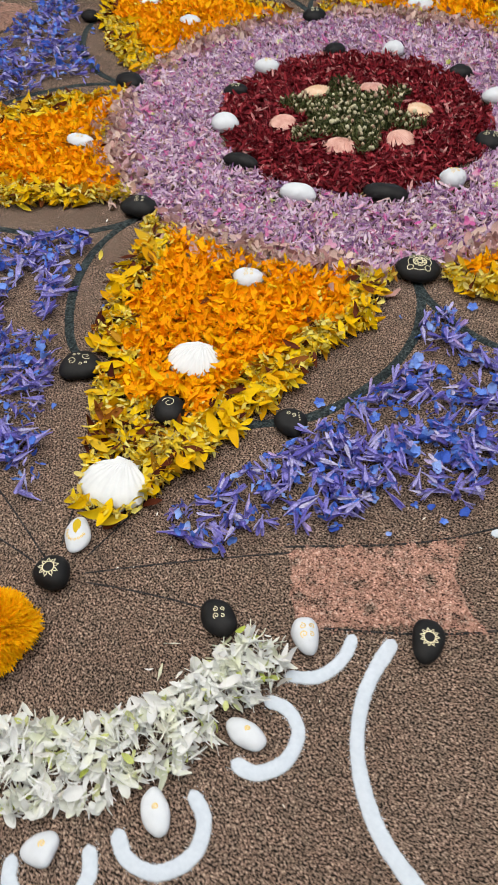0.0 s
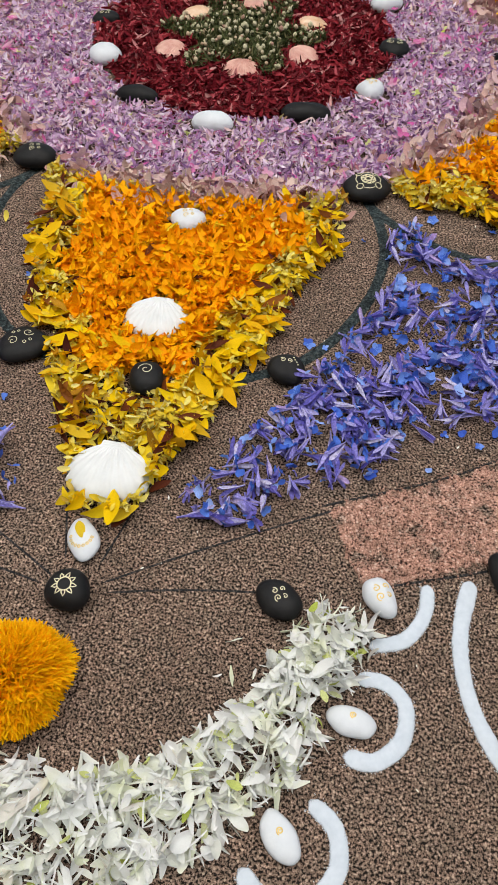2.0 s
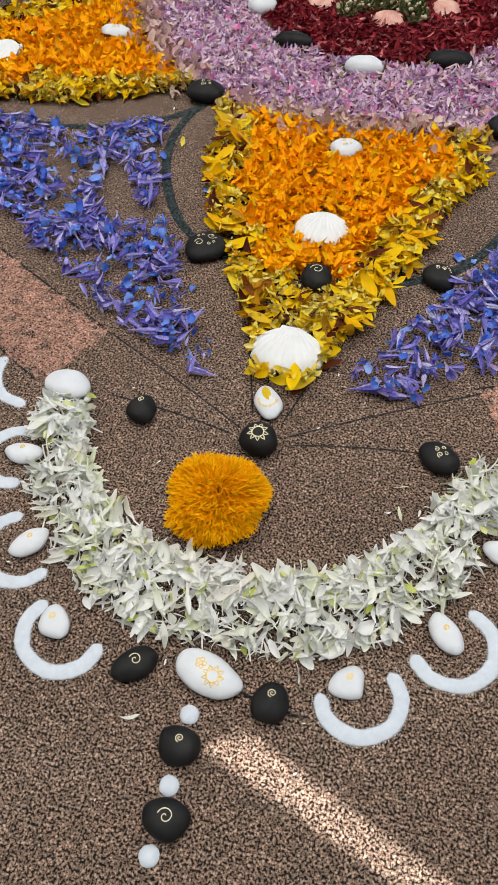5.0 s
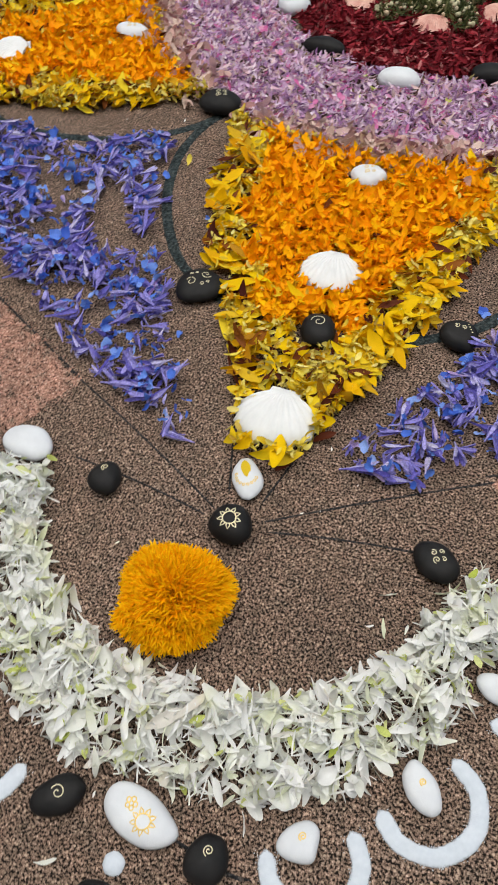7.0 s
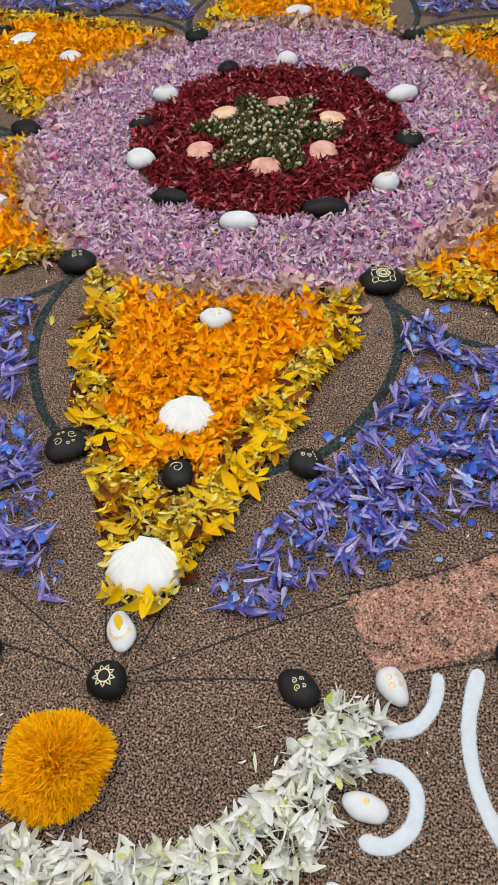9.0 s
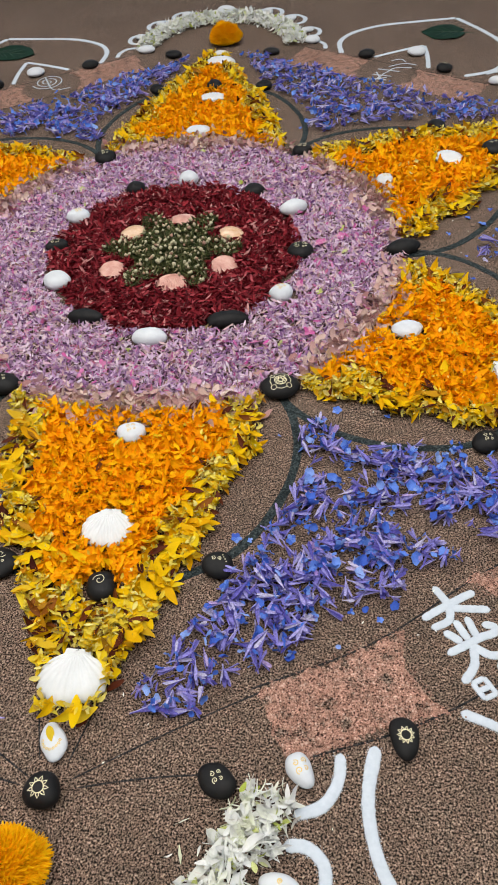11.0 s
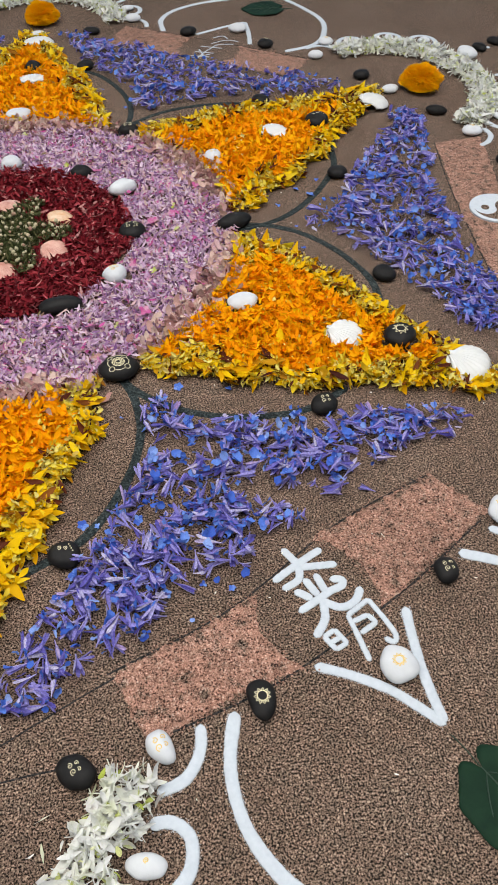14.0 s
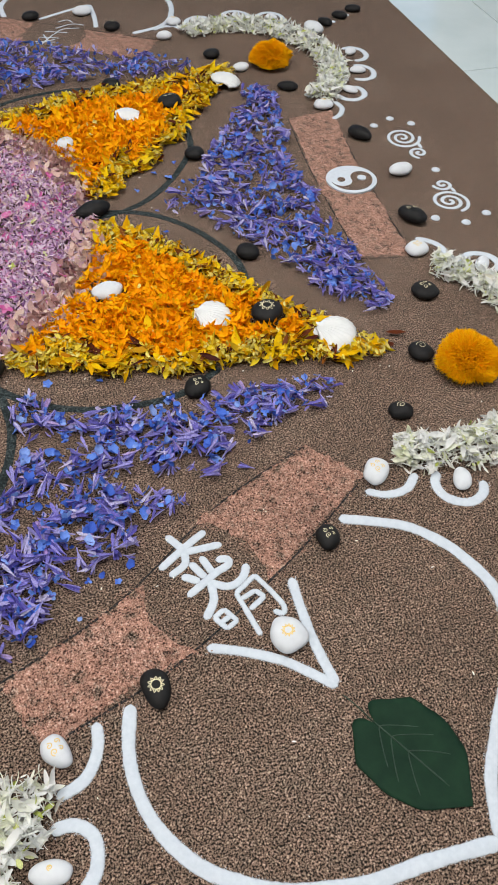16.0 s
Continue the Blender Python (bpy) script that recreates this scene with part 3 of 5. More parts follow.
def pink_piece(j, s0, s1, hole, seed):
    """One bar of pink gravel along a side of the hexagon; hole: the radius of the round left free at its middle."""
    rnd = random.Random(seed)
    n0, n1 = BAR_N[j]
    nc = n0 + 0.062
    rows, cols = 10, 44
    v, f = [], []
    for i in range(cols + 1):
        for k in range(rows + 1):
            n = n0 + (n1 - n0) * k / rows
            lo, hi = s0, s1
            if hole:
                half = math.sqrt(max(0.0, hole**2 - (n - nc) ** 2))
                lo, hi = (max(s0, half), s1) if s0 >= 0 else (s0, min(s1, -half))
            lo, hi = (lo * (1 + 0.5 * (n - 0.9)) if abs(lo) > 0.2 else lo), (hi * (1 + 0.5 * (n - 0.9)) if abs(hi) > 0.2 else hi)
            s = lo + (hi - lo) * i / cols
            n = bar_n(j, s if s0 >= 0 or hole == 0 else min(s, -1e-6), k / rows)
            e = i in (0, cols) or k in (0, rows)
            ds, dn = (rnd.uniform(-0.006, 0.004), rnd.uniform(-0.005, 0.005)) if e else (0, 0)
            x, y = side_at(j, s + ds, n + dn)
            v.append((x, y, 0.0006 if e else 0.0018 + 0.0008 * noise.noise((x * 300, y * 300, 0))))
    for i in range(cols):
        for k in range(rows):
            a = i * (rows + 1) + k
            f.append((a, a + rows + 1, a + rows + 2, a + 1))
    # loose grains over the bar and beyond its edges
    grains = []
    for _ in range(3000):
        i, k = rnd.gauss(0.5, 0.32), rnd.gauss(0.5, 0.33)
        if abs(i - 0.5) > 0.54 or abs(k - 0.5) > 0.60:
            i, k = rnd.random(), rnd.random()
        n = n0 + (n1 - n0) * k
        lo, hi = s0, s1
        if hole:
            half = math.sqrt(max(0.0, hole**2 - (n - nc) ** 2))
            lo, hi = (max(s0, half), s1) if s0 >= 0 else (s0, min(s1, -half))
        s = lo + (hi - lo) * i
        n = bar_n(j, s if s0 >= 0 or hole == 0 else min(s, -1e-6), k)
        x, y = side_at(j, s, n)
        r = rnd.uniform(0.0006, 0.0015)
        a = rnd.uniform(0, PI)
        c, d = r * math.cos(a), r * math.sin(a)
        z = 0.0016
        grains.append(([(x + c, y + d, z), (x - d, y + c, z), (x - c, y - d, z), (x + d, y - c, z), (x, y, z + r * rnd.uniform(0.6, 1.2))], [(0, 1, 4), (1, 2, 4), (2, 3, 4), (3, 0, 4)]))
    return (v, f), joined(*grains)


def gravel_bar(j, s0, s1, hole, seed, label):
    body, loose = pink_piece(j, s0, s1, hole, seed)
    ob = thing("gravel_bar", mesh_of("gravel_bar", *body, PINK, False), label, "gravel bar", "pink gravel bars")
    piece("gravel_layer", mesh_of("gravel_layer", *loose, PINK, False), ob, "loose pink grains on top")
    return ob


PINK_LABEL = "bar of pink gravel on the carpet"
for j in range(6):
    if j == 1:
        gravel_bar(j, -0.240, 0.266, 0, 5, "long unbroken bar of pink gravel sprinkled on the carpet")
    else:
        for n, (s0, s1) in enumerate(((-0.262, 0.0), (0.0, 0.272))):
            gravel_bar(j, s0, s1, 0.083, 10 * j + n, PINK_LABEL + " with a hollow round end")

for k in range(6):
    for m in (-1, 1):
        wide = 1.06 if (k, m) == (1, 1) else 1.0
        pts = [tip_at(k, m * x * wide, r) for x, r in ((0.224, 0.385), (0.248, 0.44), (0.256, 0.51), (0.241, 0.585), (0.208, 0.655), (0.166, 0.708), (0.100, 0.748))]
        powder_line("powder_bow", pts, 0.0135, "curved line of dark teal powder on the carpet", "powder line", "dark bows", TEAL, 0.0014)
        guides = (((0.022, 1.004), (0.236, 0.885)), ((0.03, 1.012), (0.172, 0.99)), ((0.016, 0.985), (0.075, 0.775)), ((0.236, 0.885), (0.268, 0.99)))
        for a, b in guides if k == 0 else guides[3:]:
            wob = random.Random(k * 9 + m).uniform(-0.004, 0.004)
            q = [tip_at(k, m * (a[0] + (b[0] - a[0]) * t), a[1] + (b[1] - a[1]) * t + wob * math.sin(PI * t)) for t in (0, 0.33, 0.67, 1)]
            powder_line("chalk_line", q, 0.0022, "thin dark chalk guide line on the carpet", "chalk line", "chalk guide lines", CHALK, 0.0007, 0.006)
for j in range(6):
    for e, out in ((0, -0.002), (1, 0.003)):
        q = [side_at(j, s, bar_n(j, s, e) + out) for s in (-0.27, -0.1, 0.1, 0.27)]
        powder_line("chalk_line", q, 0.0026, "thin dark chalk guide line beside the pink gravel", "chalk line", "chalk guide lines", CHALK, 0.0007, 0.006)

# ---- pebbles ----
def stone_point(p, u, v, lift=0.0):
    """The top of a pebble over a place of its unit disc."""
    rho = min(1.0, math.hypot(u, v))
    top = math.sqrt(max(0.0, 1 - rho**2.3))
    g = math.atan2(v, u)
    lump = 1 + rho * 0.11 * noise.noise((1.3 * math.cos(g) + p["seed"], 1.3 * math.sin(g), 7.7))
    x, y = lump * p["a"] * u * (1 + p["taper"] * v), lump * p["b"] * (v + p["skew"] * u * u)
    dent = p["h"] * 0.06 * noise.noise((u * 1.7 + p["seed"], v * 1.7, 3.1)) * top
    return (x, y, p["h"] * (0.42 + 0.58 * top) + dent + lift)


def stone_mesh(p, material):
    v, f = [(*stone_point(p, 0, 0),)], []
    seg, tops, lows = 30, 8, 4
    for i in range(1, tops + 1):
        r = math.sin(0.5 * PI * i / tops)
        for s in range(seg):
            a = 2 * PI * s / seg
            v.append(stone_point(p, r * math.cos(a), r * math.sin(a)))
    for i in range(1, lows + 1):
        r = math.cos(0.5 * PI * i / lows)
        for s in range(seg):
            a = 2 * PI * s / seg
            x, y, _ = stone_point(p, r * math.cos(a), r * math.sin(a))
            v.append((x, y, p["h"] * 0.42 * (1 - math.sqrt(max(0.0, 1 - max(r, 0.02) ** 2.3)))))
    for s in range(seg):
        f.append((0, 1 + s, 1 + (s + 1) % seg))
    for i in range(tops + lows - 1):
        for s in range(seg):
            a, b = 1 + i * seg + s, 1 + i * seg + (s + 1) % seg
            f.append((a, a + seg, b + seg, b))
    return mesh_of("pebble", v, f, material)


def spiral(cu, cv, r, turn=1.6, start=0.0, way=1, n=22):
    return [(cu + r * (t / n) ** 0.8 * math.cos(start + way * 2 * PI * turn * t / n), cv + r * (t / n) ** 0.8 * math.sin(start + way * 2 * PI * turn * t / n)) for t in range(1, n + 1)]


def ring(cu, cv, r, n=14, squash=1.0, turn=0.0):
    out = []
    for t in range(n + 1):
        a = 2 * PI * t / n
        x, y = r * math.cos(a), r * squash * math.sin(a)
        out.append((cu + x * math.cos(turn) - y * math.sin(turn), cv + x * math.sin(turn) + y * math.cos(turn)))
    return out


def motif_lines(kind):
    if kind in ("flower", "sunburst"):
        n, r0, r1 = (11, 0.27, 0.46) if kind == "flower" else (9, 0.28, 0.50)
        out = [ring(0, 0, r0, 24)]
        for i in range(n):
            a, d = 2 * PI * i / n, 0.78 * PI / n
            foot = [(r0 * math.cos(a + q), r0 * math.sin(a + q)) for q in (-d, d)]
            out.append([foot[0], (0.5 * (r0 + r1) * math.cos(a - d * 0.62), 0.5 * (r0 + r1) * math.sin(a - d * 0.62)), (r1 * math.cos(a), r1 * math.sin(a)), (0.5 * (r0 + r1) * math.cos(a + d * 0.62), 0.5 * (r0 + r1) * math.sin(a + d * 0.62)), foot[1]])
        return out
    if kind == "spiral":
        return [spiral(0.05, 0.1, 0.4, 1.4, 0.5)]
    if kind == "small_spiral":
        return [spiral(0.0, 0.3, 0.22, 1.7, 0.2)]
    if kind == "curls":
        return [spiral(-0.2, 0.25, 0.17, 1.3), spiral(0.2, 0.3, 0.14, 1.3, 1, -1), spiral(-0.08, -0.15, 0.19, 1.4, 2), spiral(0.28, -0.12, 0.13, 1.2, 1)]
    if kind == "scroll":
        return [spiral(-0.38, -0.15, 0.26, 1.3, 0.6) + spiral(0.38, 0.2, 0.26, 1.3, 3.7)[::-1], ring(-0.3, 0.35, 0.07, 8), ring(-0.05, 0.38, 0.06, 8), ring(0.1, -0.35, 0.07, 8), ring(0.35, -0.28, 0.06, 8)]
    if kind == "eyes":
        return [spiral(-0.28, 0.15, 0.16, 1.4), spiral(0.1, 0.15, 0.15, 1.4, 1, -1)] + [ring(0.3 + 0.1 * i, 0.45 - 0.17 * i, 0.03, 5) for i in range(4)]
    if kind == "mandala":
        out = [ring(0, 0, 0.12, 10), ring(0, 0, 0.3, 18)]
        out += [ring(0.21 * math.cos(a), 0.21 * math.sin(a), 0.07, 6) for a in [2 * PI * i / 8 for i in range(8)]]
        out += [ring(0.52 * math.cos(a), 0.52 * math.sin(a), 0.13, 8) for a in [PI / 4 + PI / 2 * i for i in range(4)]]
        out += [[(0.5 * math.cos(a - 0.45), 0.5 * math.sin(a - 0.45)), (0.52 * math.cos(a), 0.52 * math.sin(a)), (0.5 * math.cos(a + 0.45), 0.5 * math.sin(a + 0.45))] for a in [PI / 2 * i for i in range(4)]]
        return out
    if kind == "dotted_drop":
        return [ring(0.4 * math.cos(a), -0.1 + 0.4 * math.sin(a), 0.05, 6) for a in [PI + PI * i / 8 for i in range(9)]]
    if kind == "two_flowers":
        return [[(0.3 + x, -0.15 + y) for x, y in ln] for ln in motif_lines("sunburst")] + [ring(-0.35 + 0.16 * math.cos(a), 0.3 + 0.16 * math.sin(a), 0.09, 7) for a in [2 * PI * i / 5 for i in range(5)]]
    return []


def motif_meshes(p, kind, width, turn, size, material):
    """Each painted line of a motif, laid on the pebble's top."""
    out = []
    for ln in motif_lines(kind):
        q = [(size * (x * math.cos(turn) - y * math.sin(turn)) * p["b"] / p["a"], size * (x * math.sin(turn) + y * math.cos(turn))) for x, y in ln]
        c = np.array([stone_point(p, u, v, 0.0002) for u, v in q])
        t = np.gradient(c, axis=0)
        t /= np.linalg.norm(t, axis=1)[:, None] + 1e-12
        side = np.cross(t, (0, 0, 1.0)) * width * 0.5
        v, f = [], []
        for i in range(len(c)):
            v += [tuple(c[i] - side[i]), tuple(c[i] + (0, 0, width * 0.45)), tuple(c[i] + side[i])]
        for i in range(len(c) - 1):
            for s in (0, 1):
                f.append((3 * i + s, 3 * i + s + 1, 3 * i + s + 4, 3 * i + s + 3))
        out.append(mesh_of("painted_line", v, f, material))
    return out


stone_count = 0


def pebble(at, white, a=0.020, b=0.018, h=0.019, yaw=0.0, motif="", turn=0.0, z=0.0, size=1.0, near="on the brown carpet", taper=None):
    """A river pebble; motif: the line drawing painted on it."""
    global stone_count
    stone_count += 1
    rnd = random.Random(stone_count)
    p = {"a": a, "b": b, "h": h, "taper": rnd.uniform(-0.16, 0.16) if taper is None else taper, "skew": rnd.uniform(-0.08, 0.08), "seed": stone_count * 3.7}
    kinds = {"": "plain", "flower": "flower-painted", "sunburst": "sun-painted", "mandala": "mandala-painted", "dotted_drop": "drop-painted", "two_flowers": "flower-painted", "eyes": "spiral-painted"}
    label = f"{'smooth white' if white else 'matt black'} {kinds.get(motif, 'spiral-painted')} pebble {near}"
    ob = thing("white_pebble" if white else "black_pebble", stone_mesh(p, WHITE_STONE if white else BLACK_STONE), label, "pebble", "white pebbles" if white else "black pebbles", m=pose(at[0], at[1], z, rnd.uniform(-3, 3), rnd.uniform(-3, 3), yaw))
    FEET.append((at[0], at[1], a, b, radians(yaw)))
    if motif:
        bold = motif in ("mandala", "two_flowers", "dotted_drop")
        for me in motif_meshes(p, motif, 0.0011 if bold or white or motif in ("flower", "sunburst") else 0.0008, turn - radians(yaw), size, GOLD if white else PALE_GOLD):
            piece("painted_line", me, ob, "fine gold paint")
    return ob


ASIDE = (0.0, 0.030, 0.0, 0.0, 0.0, 0.0)  # and how far to one side
SHIFT = (0.0, 0.046, 0.052, 0.008, 0.03, 0.0)  # how much further out each garland lies
RING = "among lilac and crimson petals"
TIP = "in the marigold petal star"
# round the crimson disc
for deg, r, a, b, yaw in ((-90.6, 0.268, 0.032, 0.019, 0), (-32.5, 0.264, 0.023, 0.021, 20), (32.5, 0.279, 0.029, 0.019, 25), (90.2, 0.274, 0.022, 0.020, 0), (150, 0.256, 0.026, 0.018, 10), (-155, 0.234, 0.027, 0.025, -30)):
    pebble(around(deg, r), True, a, b, 0.029, yaw, "curls" if deg in (-32.5, 150) else "", 0.4, 0.001, near=RING)
for deg, r, a, b, yaw in ((-122, 0.246, 0.034, 0.016, -8), (-59.6, 0.252, 0.038, 0.018, 10), (0, 0.252, 0.025, 0.024, 10), (56, 0.267, 0.024, 0.019, 0), (116, 0.266, 0.021, 0.019, 20), (175, 0.243, 0.024, 0.016, 20)):
    pebble(around(deg, r), False, a, b, 0.026, yaw, "scroll" if deg in (0, 175) else "", 0.3, 0.001, near=RING)
# corners of the hexagon
for deg, r, a, b, yaw, motif in ((-59.5, 0.452, 0.032, 0.026, 10, "mandala"), (-121, 0.455, 0.031, 0.023, 15, "curls"), (1, 0.455, 0.034, 0.019, 15, ""), (57, 0.460, 0.024, 0.018, 0, "scroll"), (119.5, 0.435, 0.026, 0.024, 40, "curls"), (181, 0.464, 0.032, 0.024, -20, "")):
    pebble(around(deg, r), False, a, b, 0.027, yaw, motif, 0.2, 0.001, 1.25 if motif == "mandala" else 1.0, near="at a corner of the lilac petal ring")
# along each tip: a white pebble at its root, a black one further out, one beside each dark bow
for k, (a, b, yaw, motif) in enumerate(((0.0235, 0.020, 0, "curls"), (0.027, 0.021, 15, ""), (0.021, 0.019, 70, "curls"), (0.030, 0.023, 10, ""), (0.026, 0.020, 0, ""), (0.028, 0.019, 0, "curls"))):
    pebble(tip_at(k, (0.003, 0.008, 0.002, 0.003, 0.0, -0.003)[k], (0.499, 0.508, 0.496, 0.490, 0.54, 0.500)[k]), True, a, b, 0.022, yaw, motif, 0.2, 0.005, near=TIP)
for k, motif in enumerate(("spiral", "sunburst", "eyes", "", "spiral", "curls")):
    pebble(tip_at(k, (0.011, 0.03, -0.024, -0.012, 0, 0)[k], (0.770, 0.797, 0.770, 0.735, 0.77, 0.77)[k]), False, 0.027 if k in (1, 2) else 0.0200, 0.026 if k in (1, 2) else 0.0215, 0.025, 10 * k, motif, 0.3, 0.010 if k in (1, 2) else 0.004, near=TIP)
for k in range(6):
    for m in (-1, 1):
        x, r = {(0, -1): (0.136, 0.738), (0, 1): (0.153, 0.729), (1, -1): (0.160, 0.727), (1, 1): (0.198, 0.722), (2, -1): (0.208, 0.685)}.get((k, m), (0.145, 0.736))
        motif = {(0, -1): "scroll", (0, 1): "eyes", (1, -1): "curls"}.get((k, m), "")
        big = motif == "scroll"
        pebble(tip_at(k, m * x, r), False, 0.029 if big else 0.022, 0.025 if big else 0.0195, 0.022, 35 if m < 0 else -40, motif, 0.45 if big else 0.0, near="beside a dark teal powder bow")
# ends of the tips and of the ivory garlands
drop = pebble(tip_at(0, -0.004, 0.966), True, 0.0142, 0.0235, 0.015, 27, "dotted_drop", 0.1, near="between the marigold star and a black pebble")
dv, df = [], []
for i in range(9):
    w = 0.0046 * math.sin(PI * (i / 8) ** 0.8) ** 0.8
    dv += [(u * w, 0.016 - 0.022 * i / 8, 0.0153 - 0.25 * (0.5 - i / 8) ** 2 * 0.02 + 0.0006 * (1 - abs(u))) for u in (-1, 0, 1)]
df = [(3 * i + u, 3 * i + u + 1, 3 * i + u + 4, 3 * i + u + 3) for i in range(8) for u in (0, 1)]
piece("petal", mesh_of("petal", dv, df, STRAW), drop, "single yellow petal stuck on the stone")
pebble(tip_at(0, -0.001, 1.020), False, 0.0205, 0.019, 0.027, 0, "sunburst", 0.0, size=1.15, near="beside a marigold head")
pebble(tip_at(1, 0.016, 1.053), False, 0.019, 0.021, 0.020, 20, "spiral", near="beside a marigold head")
pebble(tip_at(2, -0.004, 1.028), True, 0.022, 0.016, 0.018, 20, near="beside a marigold head")
pebble(tip_at(3, -0.010, 0.948), True, 0.022, 0.014, 0.018, 0, near="beside a marigold head")
for k, m, x, r, a, b, yaw, motif in ((0, 1, 0.178, 0.999, 0.0225, 0.0175, -30, "curls"), (0, -1, 0.130, 1.008, 0.0165, 0.0175, 0, "small_spiral"), (1, -1, 0.121, 1.038, 0.019, 0.016, -20, "spiral"), (1, 1, 0.173, 1.043, 0.024, 0.024, 20, "curls"), (2, 1, 0.094, 1.024, 0.022, 0.018, 10, ""), (2, -1, 0.145, 1.040, 0.024, 0.015, -20, ""), (3, 1, 0.133, 0.957, 0.026, 0.018, 0, ""), (3, -1, 0.156, 0.948, 0.025, 0.015, 0, "")):
    pebble(tip_at(k, m * x, r), False, a, b, 0.020, yaw, motif, 0.3, near="inside an ivory petal garland")
for k, m, x, r, a, b, yaw, motif in ((0, 1, 0.263, 0.984, 0.0135, 0.021, 35, "curls"), (0, -1, 0.218, 0.994, 0.027, 0.020, -10, ""), (1, -1, 0.244, 1.019, 0.0175, 0.0235, -35, "curls"), (1, 1, 0.293, 1.017, 0.022, 0.019, 0, "curls"), (2, -1, 0.258, 1.036, 0.023, 0.017, 0, "spiral"), (2, 1, 0.249, 1.003, 0.021, 0.014, 0, ""), (3, 1, 0.222, 1.000, 0.027, 0.016, 0, ""), (3, -1, 0.270, 1.020, 0.023, 0.018, 0, "")):
    pebble(tip_at(k, m * x, r), True, a, b, 0.020, yaw, motif, 0.3, near="at the end of an ivory petal garland")
for k in range(6):
    for m in (-1, 1):
        south = {1: ((0.246, 1.093), (0.201, 1.184), (0.129, 1.248)), -1: ((0.230, 1.090), (0.182, 1.186), (0.130, 1.257))}[m]
        for n, (x, r, yaw) in enumerate(((0.254, 1.090, -8), (0.206, 1.182, -50), (0.136, 1.248, 50))):
            x, r = south[n] if k == 0 else (x, r)
            motif = "small_spiral" if k == 0 else ""
            pebble(tip_at(k, m * x + ASIDE[k], r + SHIFT[k]), True, 0.0165 if x < 0.15 else 0.0205, 0.0140 if x < 0.15 else 0.0125, 0.014, m * yaw + 60 * k, motif, 0.0, near="inside a white powder loop", taper=0.38 if x < 0.15 else 0.12)
# the tail below the southern garland, and the same beyond the others
pebble(tip_at(0, 0.013, 1.269), True, 0.0325, 0.0178, 0.018, -16, "two_flowers", 0.0, size=1.1, near="below the ivory petal garland", taper=0.1)
pebble(tip_at(0, -0.049, 1.275), False, 0.022, 0.014, 0.018, 40, "spiral", near="below the ivory petal garland")
pebble(tip_at(0, 0.069, 1.280), False, 0.0155, 0.018, 0.019, -10, "small_spiral", near="below the ivory petal garland")
pebble(tip_at(0, 0.007, 1.331), False, 0.0185, 0.0155, 0.020, -5, "small_spiral", near="in a dotted tail on the carpet")
pebble(tip_at(0, 0.013, 1.385), False, 0.0185, 0.016, 0.020, 5, "spiral", near="in a dotted tail on the carpet")
for k in (1, 2, 3, 4, 5):
    pebble(tip_at(k, 0.0, (1.235 if k == 3 else 1.262) + SHIFT[k]), True, 0.030, 0.022, 0.026, 60 * k, near="on the ivory petal garland", z=0.006)
    for i in range(3):
        pebble(tip_at(k, 0.012, 1.385 + 0.062 * i), False, 0.022, 0.016, 0.018, 60 * k + 20 * i, near="in a dotted tail on the carpet")
powder_line("chalk_line", [tip_at(0, 0.040, 1.274), tip_at(0, 0.085, 1.283), tip_at(0, 0.102, 1.281)], 0.003, "thin dark chalk guide line between pebbles on the carpet", "chalk line", "chalk guide lines", CHALK, 0.0007, 0.006)
# round the pink bars
pebble(side_at(0, -0.139, 1.022), False, 0.0165, 0.0245, 0.019, 5, "flower", 0.3, size=0.85, near="beside the pink gravel", taper=0.2)
pebble(side_at(0, 0.167, 1.027), False, 0.0155, 0.019, 0.019, -10, "curls", near="beside the pink gravel")
pebble(side_at(0, 0.023, 1.084), True, 0.0215, 0.0235, 0.020, 10, "flower", near="inside a white powder chevron", size=0.75)
pebble(side_at(1, 0.159, 1.070), False, 0.019, 0.031, 0.024, 30, near="beside the pink gravel")
pebble(side_at(1, -0.154, 1.062), False, 0.020, 0.031, 0.025, 32, "eyes", near="beside the pink gravel")
pebble(side_at(1, 0.009, 1.108), True, 0.027, 0.019, 0.021, 15, near="beside the pink gravel", taper=0.2)
for j in (2, 3, 4, 5):
    m = -1 if j == 3 else 1
    pebble(side_at(j, m * 0.093, 0.993) if j == 2 else side_at(j, -0.132, 0.975), False, 0.025, 0.018, 0.022, 10 * j, near="beside the pink gravel")
    if j != 5:
        pebble(side_at(j, m * -0.136, 1.004), False, 0.022, 0.020, 0.021, 10 * j, "spiral", near="beside the pink gravel")
    pebble(side_at(j, -0.027 if j == 2 else 0.019, 1.064 if j == 2 else 1.02), True, 0.026, 0.021, 0.022, 10 * j, near="inside a white powder chevron")
pebble(side_at(2, -0.285, 1.082), True, 0.020, 0.020, 0.018, 0, "spiral", near="beside a white powder loop")
for x, y in ((-0.731, 1.655), (-0.705, 1.712), (-0.652, 1.738)):
    pebble((x, y), True, 0.026, 0.018, 0.018, 30 * x * 10, near="near the edge of the carpet")


